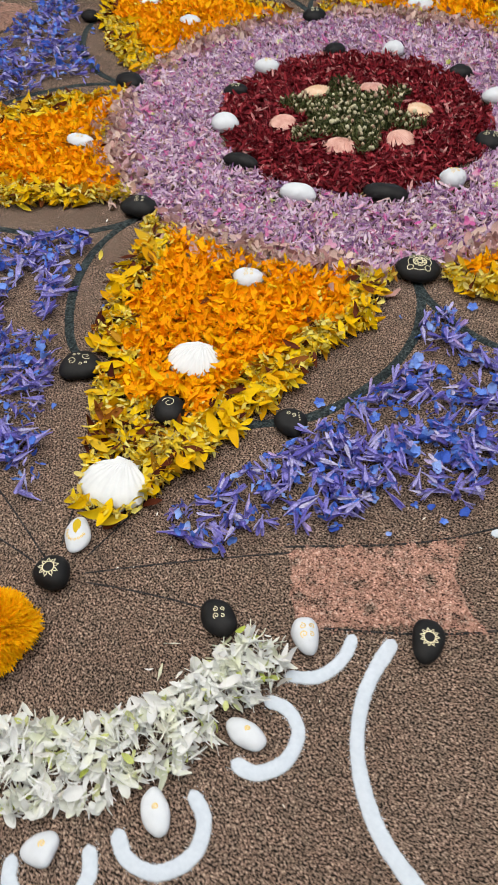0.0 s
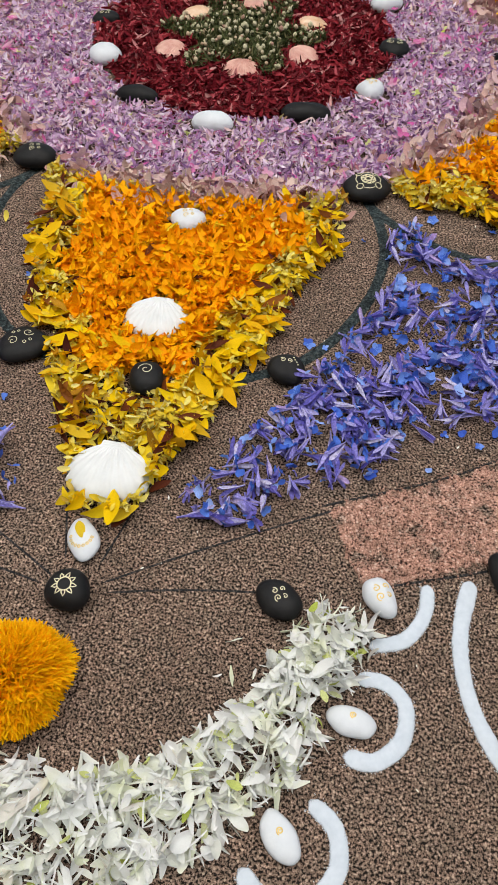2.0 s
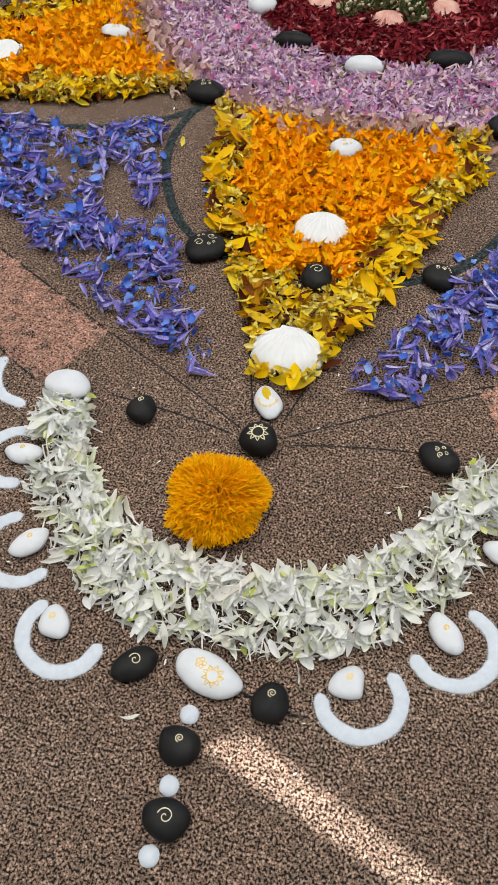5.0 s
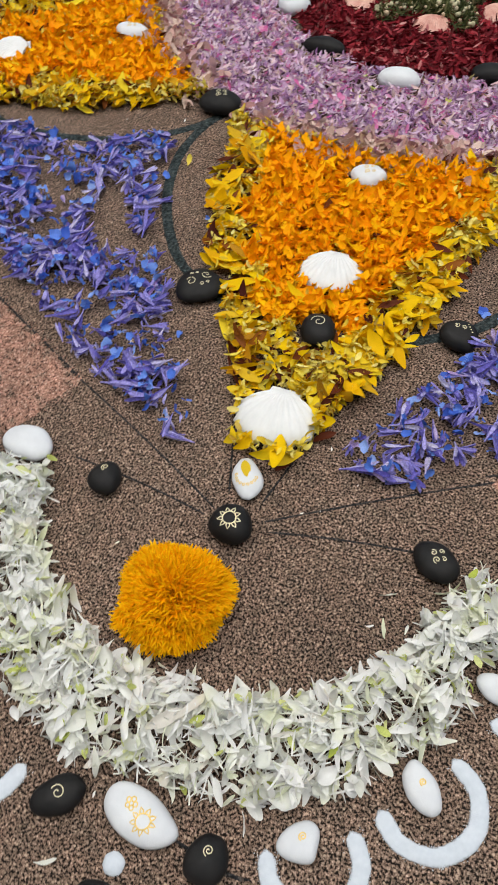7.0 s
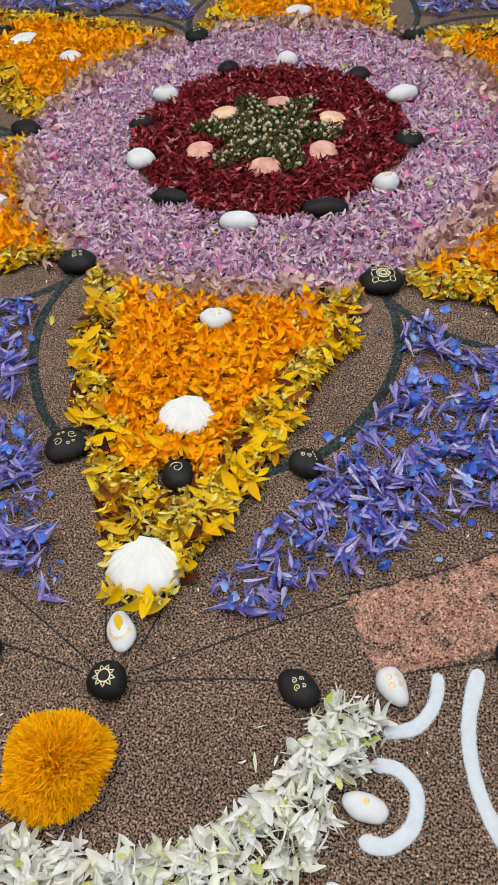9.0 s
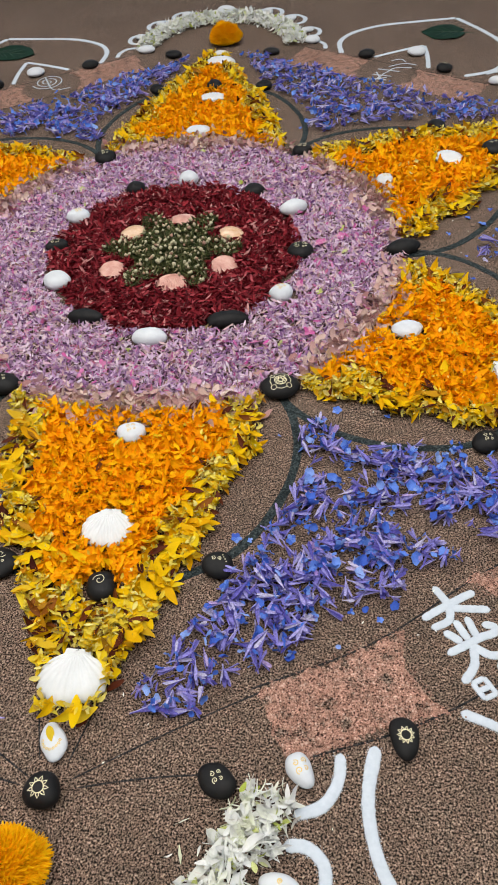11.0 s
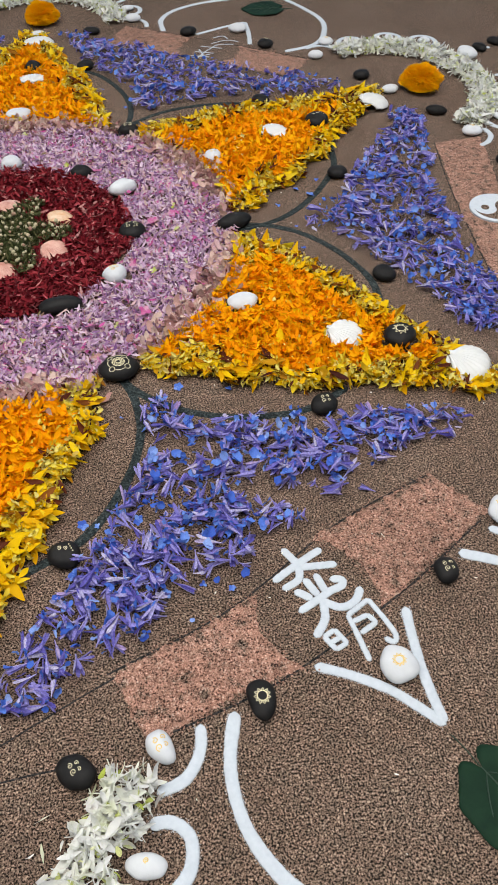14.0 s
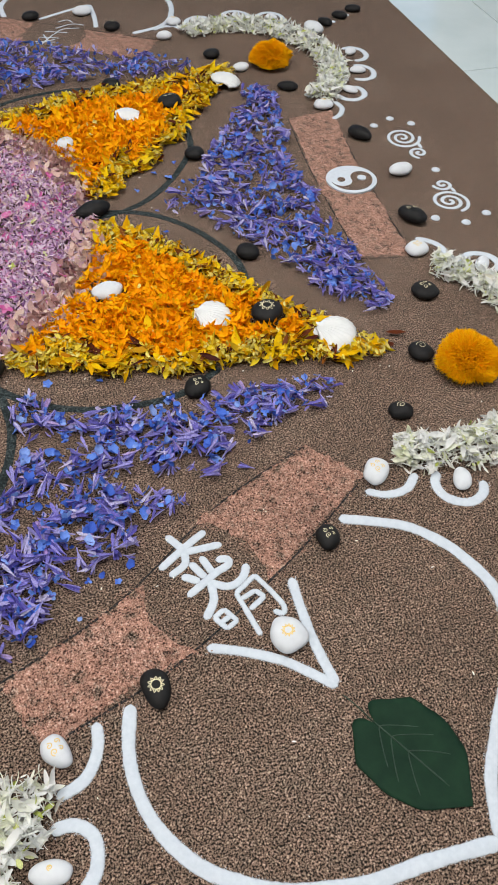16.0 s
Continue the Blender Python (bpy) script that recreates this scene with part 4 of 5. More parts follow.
# ---- shells ----
def shell_mesh(r, material, ribs=17, dome=0.3):
    """A scallop shell, hinge at the origin, fan towards -y: a ribbed round dome with thickness."""
    na, nr = ribs * 4, 12
    v, f = [], []
    for side in (1, 0):
        for j in range(nr + 1):
            t = j / nr
            for i in range(na + 1):
                w = i / na * 2 - 1
                a = w * radians(66)
                rib = math.cos(w * ribs * PI)
                rad = r * (0.05 + 0.95 * t) * (1 - 0.42 * abs(w) ** 3.2) * (1 + 0.026 * rib * t * t)
                x, y = rad * math.sin(a), rad * math.cos(a)
                rr = min(1.0, math.hypot(x / (0.60 * r), (y - 0.5 * r) / (0.52 * r)))
                up = dome * r * math.sqrt(max(0.0, 1 - rr**2.4)) + 0.019 * r * rib * (0.2 + 0.8 * t)
                v.append((x, -y, max(0.0015, up + 0.004) if side else max(0.0, up + 0.0015)))
    row, half = na + 1, (na + 1) * (nr + 1)
    for j in range(nr):
        for i in range(na):
            q = (j * row + i, j * row + i + 1, (j + 1) * row + i + 1, (j + 1) * row + i)
            f.append(q)
            f.append(tuple(half + k for k in reversed(q)))
    for i in range(na):
        a = nr * row + i
        f.append((a, a + 1, half + a + 1, half + a))
    for j in range(nr):
        for c in (0, na):
            a, b = j * row + c, (j + 1) * row + c
            f.append((a, b, half + b, half + a))
    v = [(x, y + r * 0.5, z) for x, y, z in v]
    return mesh_of("scallop_shell", v, f, material)


def hinge_mesh(r, material):
    """The two flat ears by the hinge."""
    v, f = [], []
    for m in (-1, 1):
        n = len(v)
        ear = [(0.0, 0.02), (m * 0.22, 0.03), (m * 0.26, -0.13), (m * 0.08, -0.14)]
        v += [(x * r, (y + 0.5) * r, 0.10 * r) for x, y in ear] + [(x * r, (y + 0.5) * r, 0.05 * r) for x, y in ear]
        f += [(n, n + 1, n + 2, n + 3), (n + 7, n + 6, n + 5, n + 4)] + [(n + i, n + (i + 1) % 4, n + 4 + (i + 1) % 4, n + 4 + i) for i in range(4)]
    return mesh_of("hinge", v, f, material, False)


BIG_X, BIG_R = (0.002, 0.018, -0.027, -0.014, 0, 0), (0.893, 0.915, 0.944, 0.885, 0.89, 0.89)
MID_X, MID_R = (0.000, 0.002, 0.002, -0.014, 0, 0.0), (0.678, 0.708, 0.668, 0.664, 0.70, 0.69)
big_shell, big_hinge = shell_mesh(0.067, SHELL, 13, 0.21), hinge_mesh(0.067, SHELL)
mid_shell, mid_hinge = shell_mesh(0.061, SHELL, 15, 0.20), hinge_mesh(0.061, SHELL)
rose_shell, rose_hinge = shell_mesh(0.054, PINK_SHELL, 17, 0.28), hinge_mesh(0.054, PINK_SHELL)
peach_shell, peach_hinge = shell_mesh(0.054, PEACH_SHELL, 17, 0.28), hinge_mesh(0.054, PEACH_SHELL)
for k in range(6):
    x, y = tip_at(k, BIG_X[k], BIG_R[k])
    ob = thing("scallop_shell", big_shell, "large white ribbed scallop shell on yellow petals", "shell", "white scallop shells", m=pose(x, y, 0.007, 4, 0, 60 * k))
    FEET.append((x, y, 0.033, 0.029, 0))
    piece("hinge", big_hinge, ob)
    x, y = tip_at(k, MID_X[k], MID_R[k])
    ob = thing("scallop_shell", mid_shell, "white scallop shell half sunk in orange petals", "shell", "white scallop shells", m=pose(x, y, 0.008, 5, 0, 60 * k + (0, 10, -6, 4, 0, 0)[k]))
    FEET.append((x, y, 0.027, 0.027, 0))
    piece("hinge", mid_hinge, ob)
    r = (0.107, 0.115, 0.126, 0.110, 0.113, 0.128)[k]
    x, y = tip_at(k, (0.013, 0.011, -0.006, -0.007, -0.010, 0.0)[k], r)
    ob = thing("scallop_shell", peach_shell if k in (2, 4) else rose_shell, "small pink ribbed scallop shell among green sprigs", "shell", "pink scallop shells", m=pose(x, y, 0.003, 10, 0, 60 * k + 4))
    FEET.append((x, y, 0.022, 0.022, 0))
    piece("hinge", peach_hinge if k in (2, 4) else rose_hinge, ob)


# ---- petals ----
rng = np.random.default_rng(11)
fine_petals = [petal_shape(0.0120, 0.0040, c, 0.45, 0.8, 2, 2, t) for c, t in ((0.5, 0.2), (-0.4, -0.3), (0.9, 0.5), (0.1, -0.6), (1.3, 0.1))]
red_petals = [petal_shape(0.0165, 0.0048, c, 0.6, 0.8, 2, 3, t) for c, t in ((0.5, 0.2), (-0.5, -0.3), (1.0, 0.5), (0.2, -0.6))]
blush_petals = [petal_shape(0.025, 0.0105, c, 0.45, 0.9, 2, 4, t, 0.2, 0.35) for c, t in ((0.9, 0.3), (-0.7, -0.4), (1.5, 0.5))]
orange_petals = [petal_shape(L, w, c, 0.55, 0.8, 2, 7, t, 0.10, 0.34, 0.95) for L, w, c, t in ((0.031, 0.0100, 0.6, 0.5), (0.026, 0.0090, -0.7, -0.5), (0.032, 0.0095, 1.2, 0.9), (0.022, 0.0115, 0.2, -0.9), (0.028, 0.0080, 1.7, 0.3), (0.024, 0.0105, -0.3, 1.2))]
yellow_petals = [petal_shape(L, w, c, 0.5, p, 2, 7, t, 0.08, 0.16, 1.0) for L, w, c, p, t in ((0.041, 0.0120, 0.5, 0.85, 0.5), (0.034, 0.0105, -0.6, 1.0, -0.5), (0.044, 0.0130, 0.9, 0.75, 0.8), (0.031, 0.0115, 0.1, 1.0, -0.9), (0.034, 0.0140, 1.2, 0.9, 0.3), (0.028, 0.0080, -0.9, 0.9, 1.0))]
long_yellow = [petal_shape(L, w, c, 0.35, p, 2, 8, t, 0.07, 0.06, 1.0) for L, w, c, p, t in ((0.050, 0.0165, 0.5, 0.85, 0.3), (0.044, 0.0150, -0.4, 0.95, -0.4), (0.042, 0.0180, 0.7, 0.9, 0.2), (0.048, 0.0140, 0.3, 0.75, -0.6), (0.037, 0.0155, -0.6, 1.0, 0.5))]
frizz = [petal_shape(L, w, c, 0.9, 1.0, 2, 3, t, 0.4, 0.8) for L, w, c, t in ((0.011, 0.0050, 1.1, 0.9), (0.014, 0.0036, -1.0, -0.9), (0.009, 0.0060, 1.7, 0.5), (0.016, 0.0030, 0.7, 1.5), (0.008, 0.0040, -1.6, -0.4))]
russet_petals = [petal_shape(L, w, c, 0.6, 0.85, 2, 6, t, 0.08, 0.15, 1.0) for L, w, c, t in ((0.034, 0.0100, 0.6, 0.4), (0.028, 0.0085, -0.7, -0.4), (0.038, 0.0110, 1.1, 0.8))]
straw_bits = [petal_shape(0.0165, 0.0075, c, 0.6, 1.0, 2, 3, t) for c, t in ((0.8, 0.5), (-0.8, -0.3), (1.5, 0.0))]
ivory_petals = [petal_shape(L, w, c, q, p, 2, 8, t, 0.10, 0.16, 0.9) for L, w, c, q, p, t in ((0.038, 0.0085, 0.6, 0.5, 0.9, 0.5), (0.033, 0.0070, -0.9, 0.5, 1.1, -0.7), (0.042, 0.0095, 1.2, 0.7, 0.8, 0.8), (0.031, 0.0055, 0.3, 0.3, 1.2, -1.0), (0.034, 0.0105, 1.5, 0.6, 1.0, 0.4), (0.026, 0.0050, 1.0, 0.4, 0.7, 1.4))]
ivory_threads = [petal_shape(0.021, 0.0016, c, 0.2, 0.9, 1, 4, 0.5, 0.6) for c in (0.8, -0.9, 1.8)]
ivory_broad = [petal_shape(L, w, c, q, p, 4, 8, t, 0.12, 0.10, 0.85) for L, w, c, q, p, t in ((0.046, 0.0150, 0.5, 0.5, 0.9, 0.4), (0.040, 0.0165, -0.6, 0.4, 1.0, -0.4), (0.034, 0.0185, 1.0, 0.6, 1.1, 0.3), (0.030, 0.0150, 0.3, 0.4, 0.9, 0.2), (0.026, 0.0165, -0.5, 0.6, 1.0, 0.4), (0.044, 0.0120, 0.9, 0.6, 0.8, -0.6))]
trumpets = [trumpet_shape(L, n, s, i) for i, (L, n, s) in enumerate(((0.037, 6, 1.0), (0.034, 6, 0.45), (0.038, 5, 0.75), (0.030, 4, 1.25), (0.036, 6, 0.1), (0.028, 3, 0.7), (0.033, 5, 0.25)))]
blue_bits = [petal_shape(L, w, c, 0.6, 0.9, 4, 5, t, 0.3, 0.22) for L, w, c, t in ((0.015, 0.0135, 0.9, 0.3), (0.013, 0.0130, -0.8, -0.4), (0.017, 0.0110, 1.3, 0.6), (0.011, 0.0105, 0.5, -0.6))]
crumpled = [petal_shape(L, w, c, 0.8, 1.0, 2, 4, t, 0.3, 0.7) for L, w, c, t in ((0.011, 0.0050, 0.9, 0.8), (0.013, 0.0038, -0.9, -0.8), (0.009, 0.0065, 1.5, 0.4), (0.015, 0.0030, 0.6, 1.4))]
rosettes = [rosette_shape(0.0105, 5, 1), rosette_shape(0.009, 4, 2), rosette_shape(0.0085, 2, 3), rosette_shape(0.0075, 3, 4)]

# lilac ring and its blush rim
xy = scatter(36000, lambda x, y: ((np.hypot(x, y) > 0.246 + 0.008 * uneven(x, y, 40, 1)) & (np.hypot(x, y) < 0.450 + 0.009 * uneven(x, y, 40, 2))).astype(float), (-0.5, 0.5, -0.5, 0.5), rng)
rim = scatter(4200, lambda x, y: np.exp(-(((np.hypot(x, y) - 0.447) / 0.028) ** 2)) * np.clip(0.55 + 0.5 * np.cos(6 * (np.arctan2(y, x) + PI / 6)), 0, 1), (-0.5, 0.5, -0.5, 0.5), rng)
xy, rim = turned(xy, 0), turned(rim, 0)
pinks, limes = (turned(scatter(n, lambda x, y: ((np.hypot(x, y) > 0.27) & (np.hypot(x, y) < 0.43)).astype(float), (-0.5, 0.5, -0.5, 0.5), rng), 0) for n in (46, 40))
heap("lilac_petals", [
    dict(shapes=rosettes, material=BLOSSOM, xy=pinks, z=0.017, pitch=0.4, roll=0.4, scale=(0.7, 1.3), piece="blossom"),
    dict(shapes=rosettes, material=LIME, xy=limes, z=0.016, pitch=0.4, roll=0.4, scale=(0.5, 0.9), piece="blossom"),
    dict(shapes=fine_petals, material=LILAC, xy=xy, z=0.002 + 0.012 * rng.uniform(0, 1, len(xy)) ** 0.8 + 0.003 * uneven(xy[:, 0], xy[:, 1], 60, 5), pitch=0.55, roll=0.8, scale=(0.7, 1.4)),
    dict(shapes=blush_petals, material=BLUSH, xy=rim, z=0.003 + 0.012 * rng.uniform(0, 1, len(rim)), pitch=0.4, roll=0.6),
], "wide ring of shredded lilac petals with a blush rim", "petals", seed=2)
# crimson disc
xy = scatter(17000, lambda x, y: ((np.hypot(x, y) < 0.246 + 0.010 * uneven(x, y, 45, 3)) & (np.hypot(x, y) > 0.085)).astype(float), (-0.3, 0.3, -0.3, 0.3), rng)
xy = turned(xy, 0)
heap("crimson_petals", [dict(shapes=red_petals, material=CRIMSON, xy=xy, z=0.003 + 0.016 * rng.uniform(0, 1, len(xy)), pitch=0.5, roll=0.7, scale=(0.7, 1.3))], "ring of dark crimson petals inside the lilac ring", "petals", seed=3)


# green star of sprigs with cream buds
def star_inside(x, y):
    a = np.arctan2(y, x)
    return (np.hypot(x, y) < 0.108 + 0.032 * np.cos(6 * a)).astype(float)


needles = [petal_shape(0.016, 0.0026, c, 0.3, 0.9, 1, 3, 0.2) for c in (0.4, -0.4, 0.9)]
xy = scatter(7500, star_inside, (-0.16, 0.16, -0.16, 0.16), rng)
sprigs = heap("green_sprigs", [dict(shapes=needles, material=SPRIG, xy=xy, z=0.004 + 0.022 * rng.uniform(0, 1, len(xy)), pitch0=0.35, pitch=0.5, roll=0.8, scale=(0.6, 1.3))], "six-pointed clump of fine dark green sprigs with cream buds", "greenery", seed=4)


def bud_mesh():
    bm = bmesh.new()
    bmesh.ops.create_icosphere(bm, subdivisions=1, radius=0.0034)
    for vert in bm.verts:
        vert.co.z *= 1.2
    me = bpy.data.meshes.new("bud")
    bm.to_mesh(me)
    bm.free()
    me.materials.append(BUD)
    me.polygons.foreach_set("use_smooth", [True] * len(me.polygons))
    return me


bud = bud_mesh()
for x, y in scatter(300, star_inside, (-0.15, 0.15, -0.15, 0.15), rng):
    s = rng.uniform(0.7, 1.3)
    piece("bud", bud, sprigs, m=pose(x, y, rng.uniform(0.016, 0.032), rng.uniform(-40, 40), rng.uniform(-40, 40), 0) @ Matrix.Scale(s, 4))

# the six tips: yellow border, orange core
WIDE_R = (0.40, 0.46, 0.52, 0.60, 0.68, 0.75, 0.80, 0.85, 0.90, 0.955, 0.97)
WIDE_W = (0.205, 0.196, 0.186, 0.168, 0.140, 0.108, 0.085, 0.060, 0.042, 0.020, 0.0)
for k in range(6):
    core_end = 0.765 if k == 0 else 0.86
    def edge(x, r):
        r = r - (0.035 if k in (1, 2) else 0.0) * step_up(0.8, 0.95, r)
        return np.interp(r, WIDE_R, WIDE_W) * (1 + 0.07 * uneven(x, r, 35, 20 + k))
    def tip_in(x, y):
        r = -y
        under = (np.hypot(x - BIG_X[k], (r - BIG_R[k]) * 1.1) < 0.034) | (np.hypot(x - MID_X[k], (r - MID_R[k] + 0.012) * 1.1) < 0.026)
        return (~under & (np.abs(x) < edge(x, r)) & (np.hypot(x, y) > 0.452) & (r < (0.938 if k == 0 else 1.0 if k in (1, 2) else 0.965))).astype(float)
    def core_in(x, y):
        r = -y
        under = (np.hypot(x - BIG_X[k], (r - BIG_R[k]) * 1.1) < 0.034) | (np.hypot(x - MID_X[k], (r - MID_R[k] + 0.012) * 1.1) < 0.026)
        w = edge(x, r) - (0.052 if k == 0 else 0.050) - 0.016 * uneven(x, y, 50, 30 + k)
        return (~under & (np.abs(x) < w) & (np.hypot(x, y) > 0.458) & (r < core_end)).astype(float)
    def border_in(x, y):
        return tip_in(x, y) * (1 - 0.93 * core_in(x, y))
    near = k in (0, 1)
    box_k = (-0.22, 0.22, -1.01, -0.38)
    def dark_in(x, y):
        return border_in(x, y) * np.where(-y > 0.80, 0.8, 0.4) * (-y < 0.925)
    a = turned(scatter(600, border_in, box_k, rng), 60 * k)
    # long petals laid along both edges, their points outwards
    side = rng.choice((-1.0, 1.0), 130)
    er = rng.uniform(0.47, 0.955, 130)
    ex = side * np.maximum(0.0, edge(side * 0.1, er) - rng.uniform(0.002, 0.034, 130))
    point = np.where(side > 0, -25.0, 205.0) + rng.normal(0, 38, 130)
    lying = tip_in(ex, -er) > 0
    f = turned(np.stack([ex, -er], 1)[lying], 60 * k)
    point = np.radians(point[lying] - 90 + 60 * k)
    g = turned(scatter(800, lambda x, y: border_in(x, y) * np.where(uneven(x, y, 34, 160 + k) > 0.25, 1.0, 0.12), box_k, rng), 60 * k)
    e = turned(scatter(150, dark_in, box_k, rng), 60 * k)
    b = turned(scatter(1700, lambda x, y: border_in(x, y) * (0.35 + 0.65 * (uneven(x, y, 30, 60 + k) > 0)), box_k, rng), 60 * k)
    heap("yellow_petals", [
        dict(shapes=straw_bits, material=STRAW, xy=b, z=0.004 + 0.018 * rng.uniform(0, 1, len(b)), pitch=0.45, roll=0.7, scale=(0.35, 0.9)),
        dict(shapes=yellow_petals, material=YELLOW, xy=a, z=0.003 + 0.015 * rng.uniform(0, 1, len(a)), pitch=0.26, roll=0.5, scale=(0.45, 1.15), gap=0.008, singles=140 if near else 40),
        dict(shapes=long_yellow, material=YELLOW, xy=f, yaw=point, z=0.010 + 0.010 * rng.uniform(0, 1, len(f)), pitch0=-0.12, pitch=0.16, roll=0.35, scale=(0.6, 1.0) if k == 0 else (0.4, 0.75), gap=0.012, singles=80 if near else 40),
        dict(shapes=long_yellow, material=RUSSET, xy=f[::3], yaw=point[::3] + 0.5, z=0.006 + 0.010 * rng.uniform(0, 1, len(f[::3])), pitch0=-0.12, pitch=0.16, roll=0.5, scale=(0.5, 0.9), gap=0.012, singles=20),
        dict(shapes=frizz, material=STRAW, xy=g, z=0.010 + 0.012 * rng.uniform(0, 1, len(g)), pitch=0.5, roll=0.9, scale=(0.6, 1.3)),
        dict(shapes=russet_petals, material=RUSSET, xy=e, z=0.010 + 0.012 * rng.uniform(0, 1, len(e)), pitch=0.3, roll=0.6, scale=(0.4, 1.0), singles=60 if near else 20),
    ], "border of yellow and russet petals along one star tip", "petals", seed=40 + k, group="yellow petal borders")
    c = turned(scatter(3300, core_in, box_k, rng), 60 * k)
    h = turned(scatter(1600, core_in, box_k, rng), 60 * k)
    heap("orange_petals", [dict(shapes=frizz, material=ORANGE, xy=h, z=0.008 + 0.013 * rng.uniform(0, 1, len(h)), pitch=0.4, roll=0.7, scale=(0.7, 1.5), gap=0.002), dict(shapes=orange_petals, material=ORANGE, xy=c, z=0.003 + 0.016 * rng.uniform(0, 1, len(c)), pitch=0.24, roll=0.45, scale=(0.5, 1.15), gap=0.010, singles=200 if near else 40)], "heap of bright orange marigold petals on one star tip", "petals", seed=50 + k, group="orange petal heaps")

# blue florets in the six sectors
for j in range(6):
    def blue_in(n, s):
        e = 0.012 * uneven(n, s, 45, 70 + j)
        inner = np.where(np.abs(s) < 0.03, 0.56, 0.595 + 0.60 * np.abs(s)) + (0.04 if j == 1 else 0.0) + e
        outer = (0.854, 0.905, 0.852, 0.822, 0.85, 0.854)[j] - 0.012 * np.cos(9 * s) + e
        hole = (uneven(n, s, 48, 80 + j) > -0.55) | (np.abs(s) > 0.23)
        return ((n > inner) & (n < outer) & (np.abs(s) < (0.385 if j == 0 else 0.402))) * np.where(hole, 1.0, 0.10)
    box_j = (0.53, 0.93, -0.41, 0.41)
    near = j in (0, 1, 5)
    a, b, c, d, e = (turned(scatter(n, blue_in, box_j, rng), -60 + 60 * j) for n in ((480, 40, 320, 300, 170) if near else (330, 30, 150, 180, 150)))
    stray = turned(scatter(14, lambda n, s: ((n > 0.5) & (n < 0.90) & (np.abs(s) < 0.4 * (n - 0.42) / 0.45)).astype(float), box_j, rng), -60 + 60 * j)
    heap("blue_florets", [
        dict(shapes=trumpets, material=VIOLET, xy=a, z=0.005 + 0.016 * rng.uniform(0, 1, len(a)), pitch=0.22, roll=2.0, scale=(0.62, 1.08), singles=300 if near else 150, piece="floret"),
        dict(shapes=rosettes, material=BLUE, xy=b, z=0.010 + 0.016 * rng.uniform(0, 1, len(b)), pitch=0.7, roll=0.7, scale=(0.6, 1.15), singles=30 if near else 15, piece="floret"),
        dict(shapes=blue_bits, material=BLUE, xy=e, z=0.008 + 0.016 * rng.uniform(0, 1, len(e)), pitch=0.5, roll=0.7, scale=(0.6, 1.15), singles=120 if near else 40, piece="floret"),
        dict(shapes=crumpled, material=BLUE, xy=c, z=0.009 + 0.016 * rng.uniform(0, 1, len(c)), pitch=0.5, roll=0.9, scale=(0.6, 1.2)),
        dict(shapes=crumpled, material=VIOLET, xy=d, z=0.003 + 0.016 * rng.uniform(0, 1, len(d)), pitch=0.5, roll=0.9, scale=(0.6, 1.3)),
        dict(shapes=rosettes, material=BLUE, xy=stray, z=0.003, pitch=0.2, roll=0.2, scale=(0.5, 0.9), piece="floret"),
    ], "band of violet-blue trumpet florets strewn on the carpet", "florets", seed=90 + j, group="blue floret bands")

# ivory garlands round the marigold heads
for k in range(6):
    n1, n2 = 1750, 330
    def along(n):
        th = rng.uniform(-1.54, 1.49, n)
        t = rng.uniform(-1, 1, n)
        t = np.sign(t) * np.abs(t) ** 0.85 * (1 + 0.16 * rng.normal(0, 1, n) * (rng.uniform(0, 1, n) > 0.7)) * (1 + 0.14 * np.sin(23 * th + k) * (rng.uniform(0, 1, n) > 0.4))
        t = np.where(t < 0, 0.86 * t, t)
        half = 0.043 - 0.012 * np.abs(th) / 1.5
        cx, cr = 0.225 * np.sin(th), 0.985 + SHIFT[k] + 0.222 * np.cos(th)
        nx, nr = np.sin(th) * 0.225, np.cos(th) * 0.235
        q = np.hypot(nx, nr)
        x, r = cx + nx / q * half * t, cr + nr / q * half * t
        x = np.where((x < 0) & (k == 0), 0.95 * x, x) + ASIDE[k]
        return turned(np.stack([x, -r], 1), 60 * k), 0.003 + 0.024 * np.maximum(0, 1 - t * t) * rng.uniform(0.1, 1, n)
    a, za = along(n1)
    b, zb = along(n2)
    c, zc = along(950)
    d, zd = along(210)
    heap("ivory_petals", [
        dict(shapes=ivory_threads, material=IVORY, xy=c, z=zc + 0.004, pitch=0.4, roll=0.8, scale=(0.6, 1.2)),
        dict(shapes=straw_bits, material=LIME, xy=d, z=zd + 0.004, pitch=0.4, roll=0.8, scale=(0.4, 1.0)),
        dict(shapes=ivory_petals, material=IVORY, xy=a, z=za, gap=0.011, pitch=0.32, roll=0.6, scale=(0.28, 0.85), singles=240 if k == 0 else 100 if k == 1 else 30),
        dict(shapes=ivory_broad, material=IVORY, xy=b, z=zb + 0.002, gap=0.012, pitch=0.22, roll=0.40, scale=(0.32, 0.78), singles=120 if k == 0 else 10),
    ], "crescent garland of fresh ivory petals round a marigold head", "petals", seed=110 + k, group="ivory petal garlands")


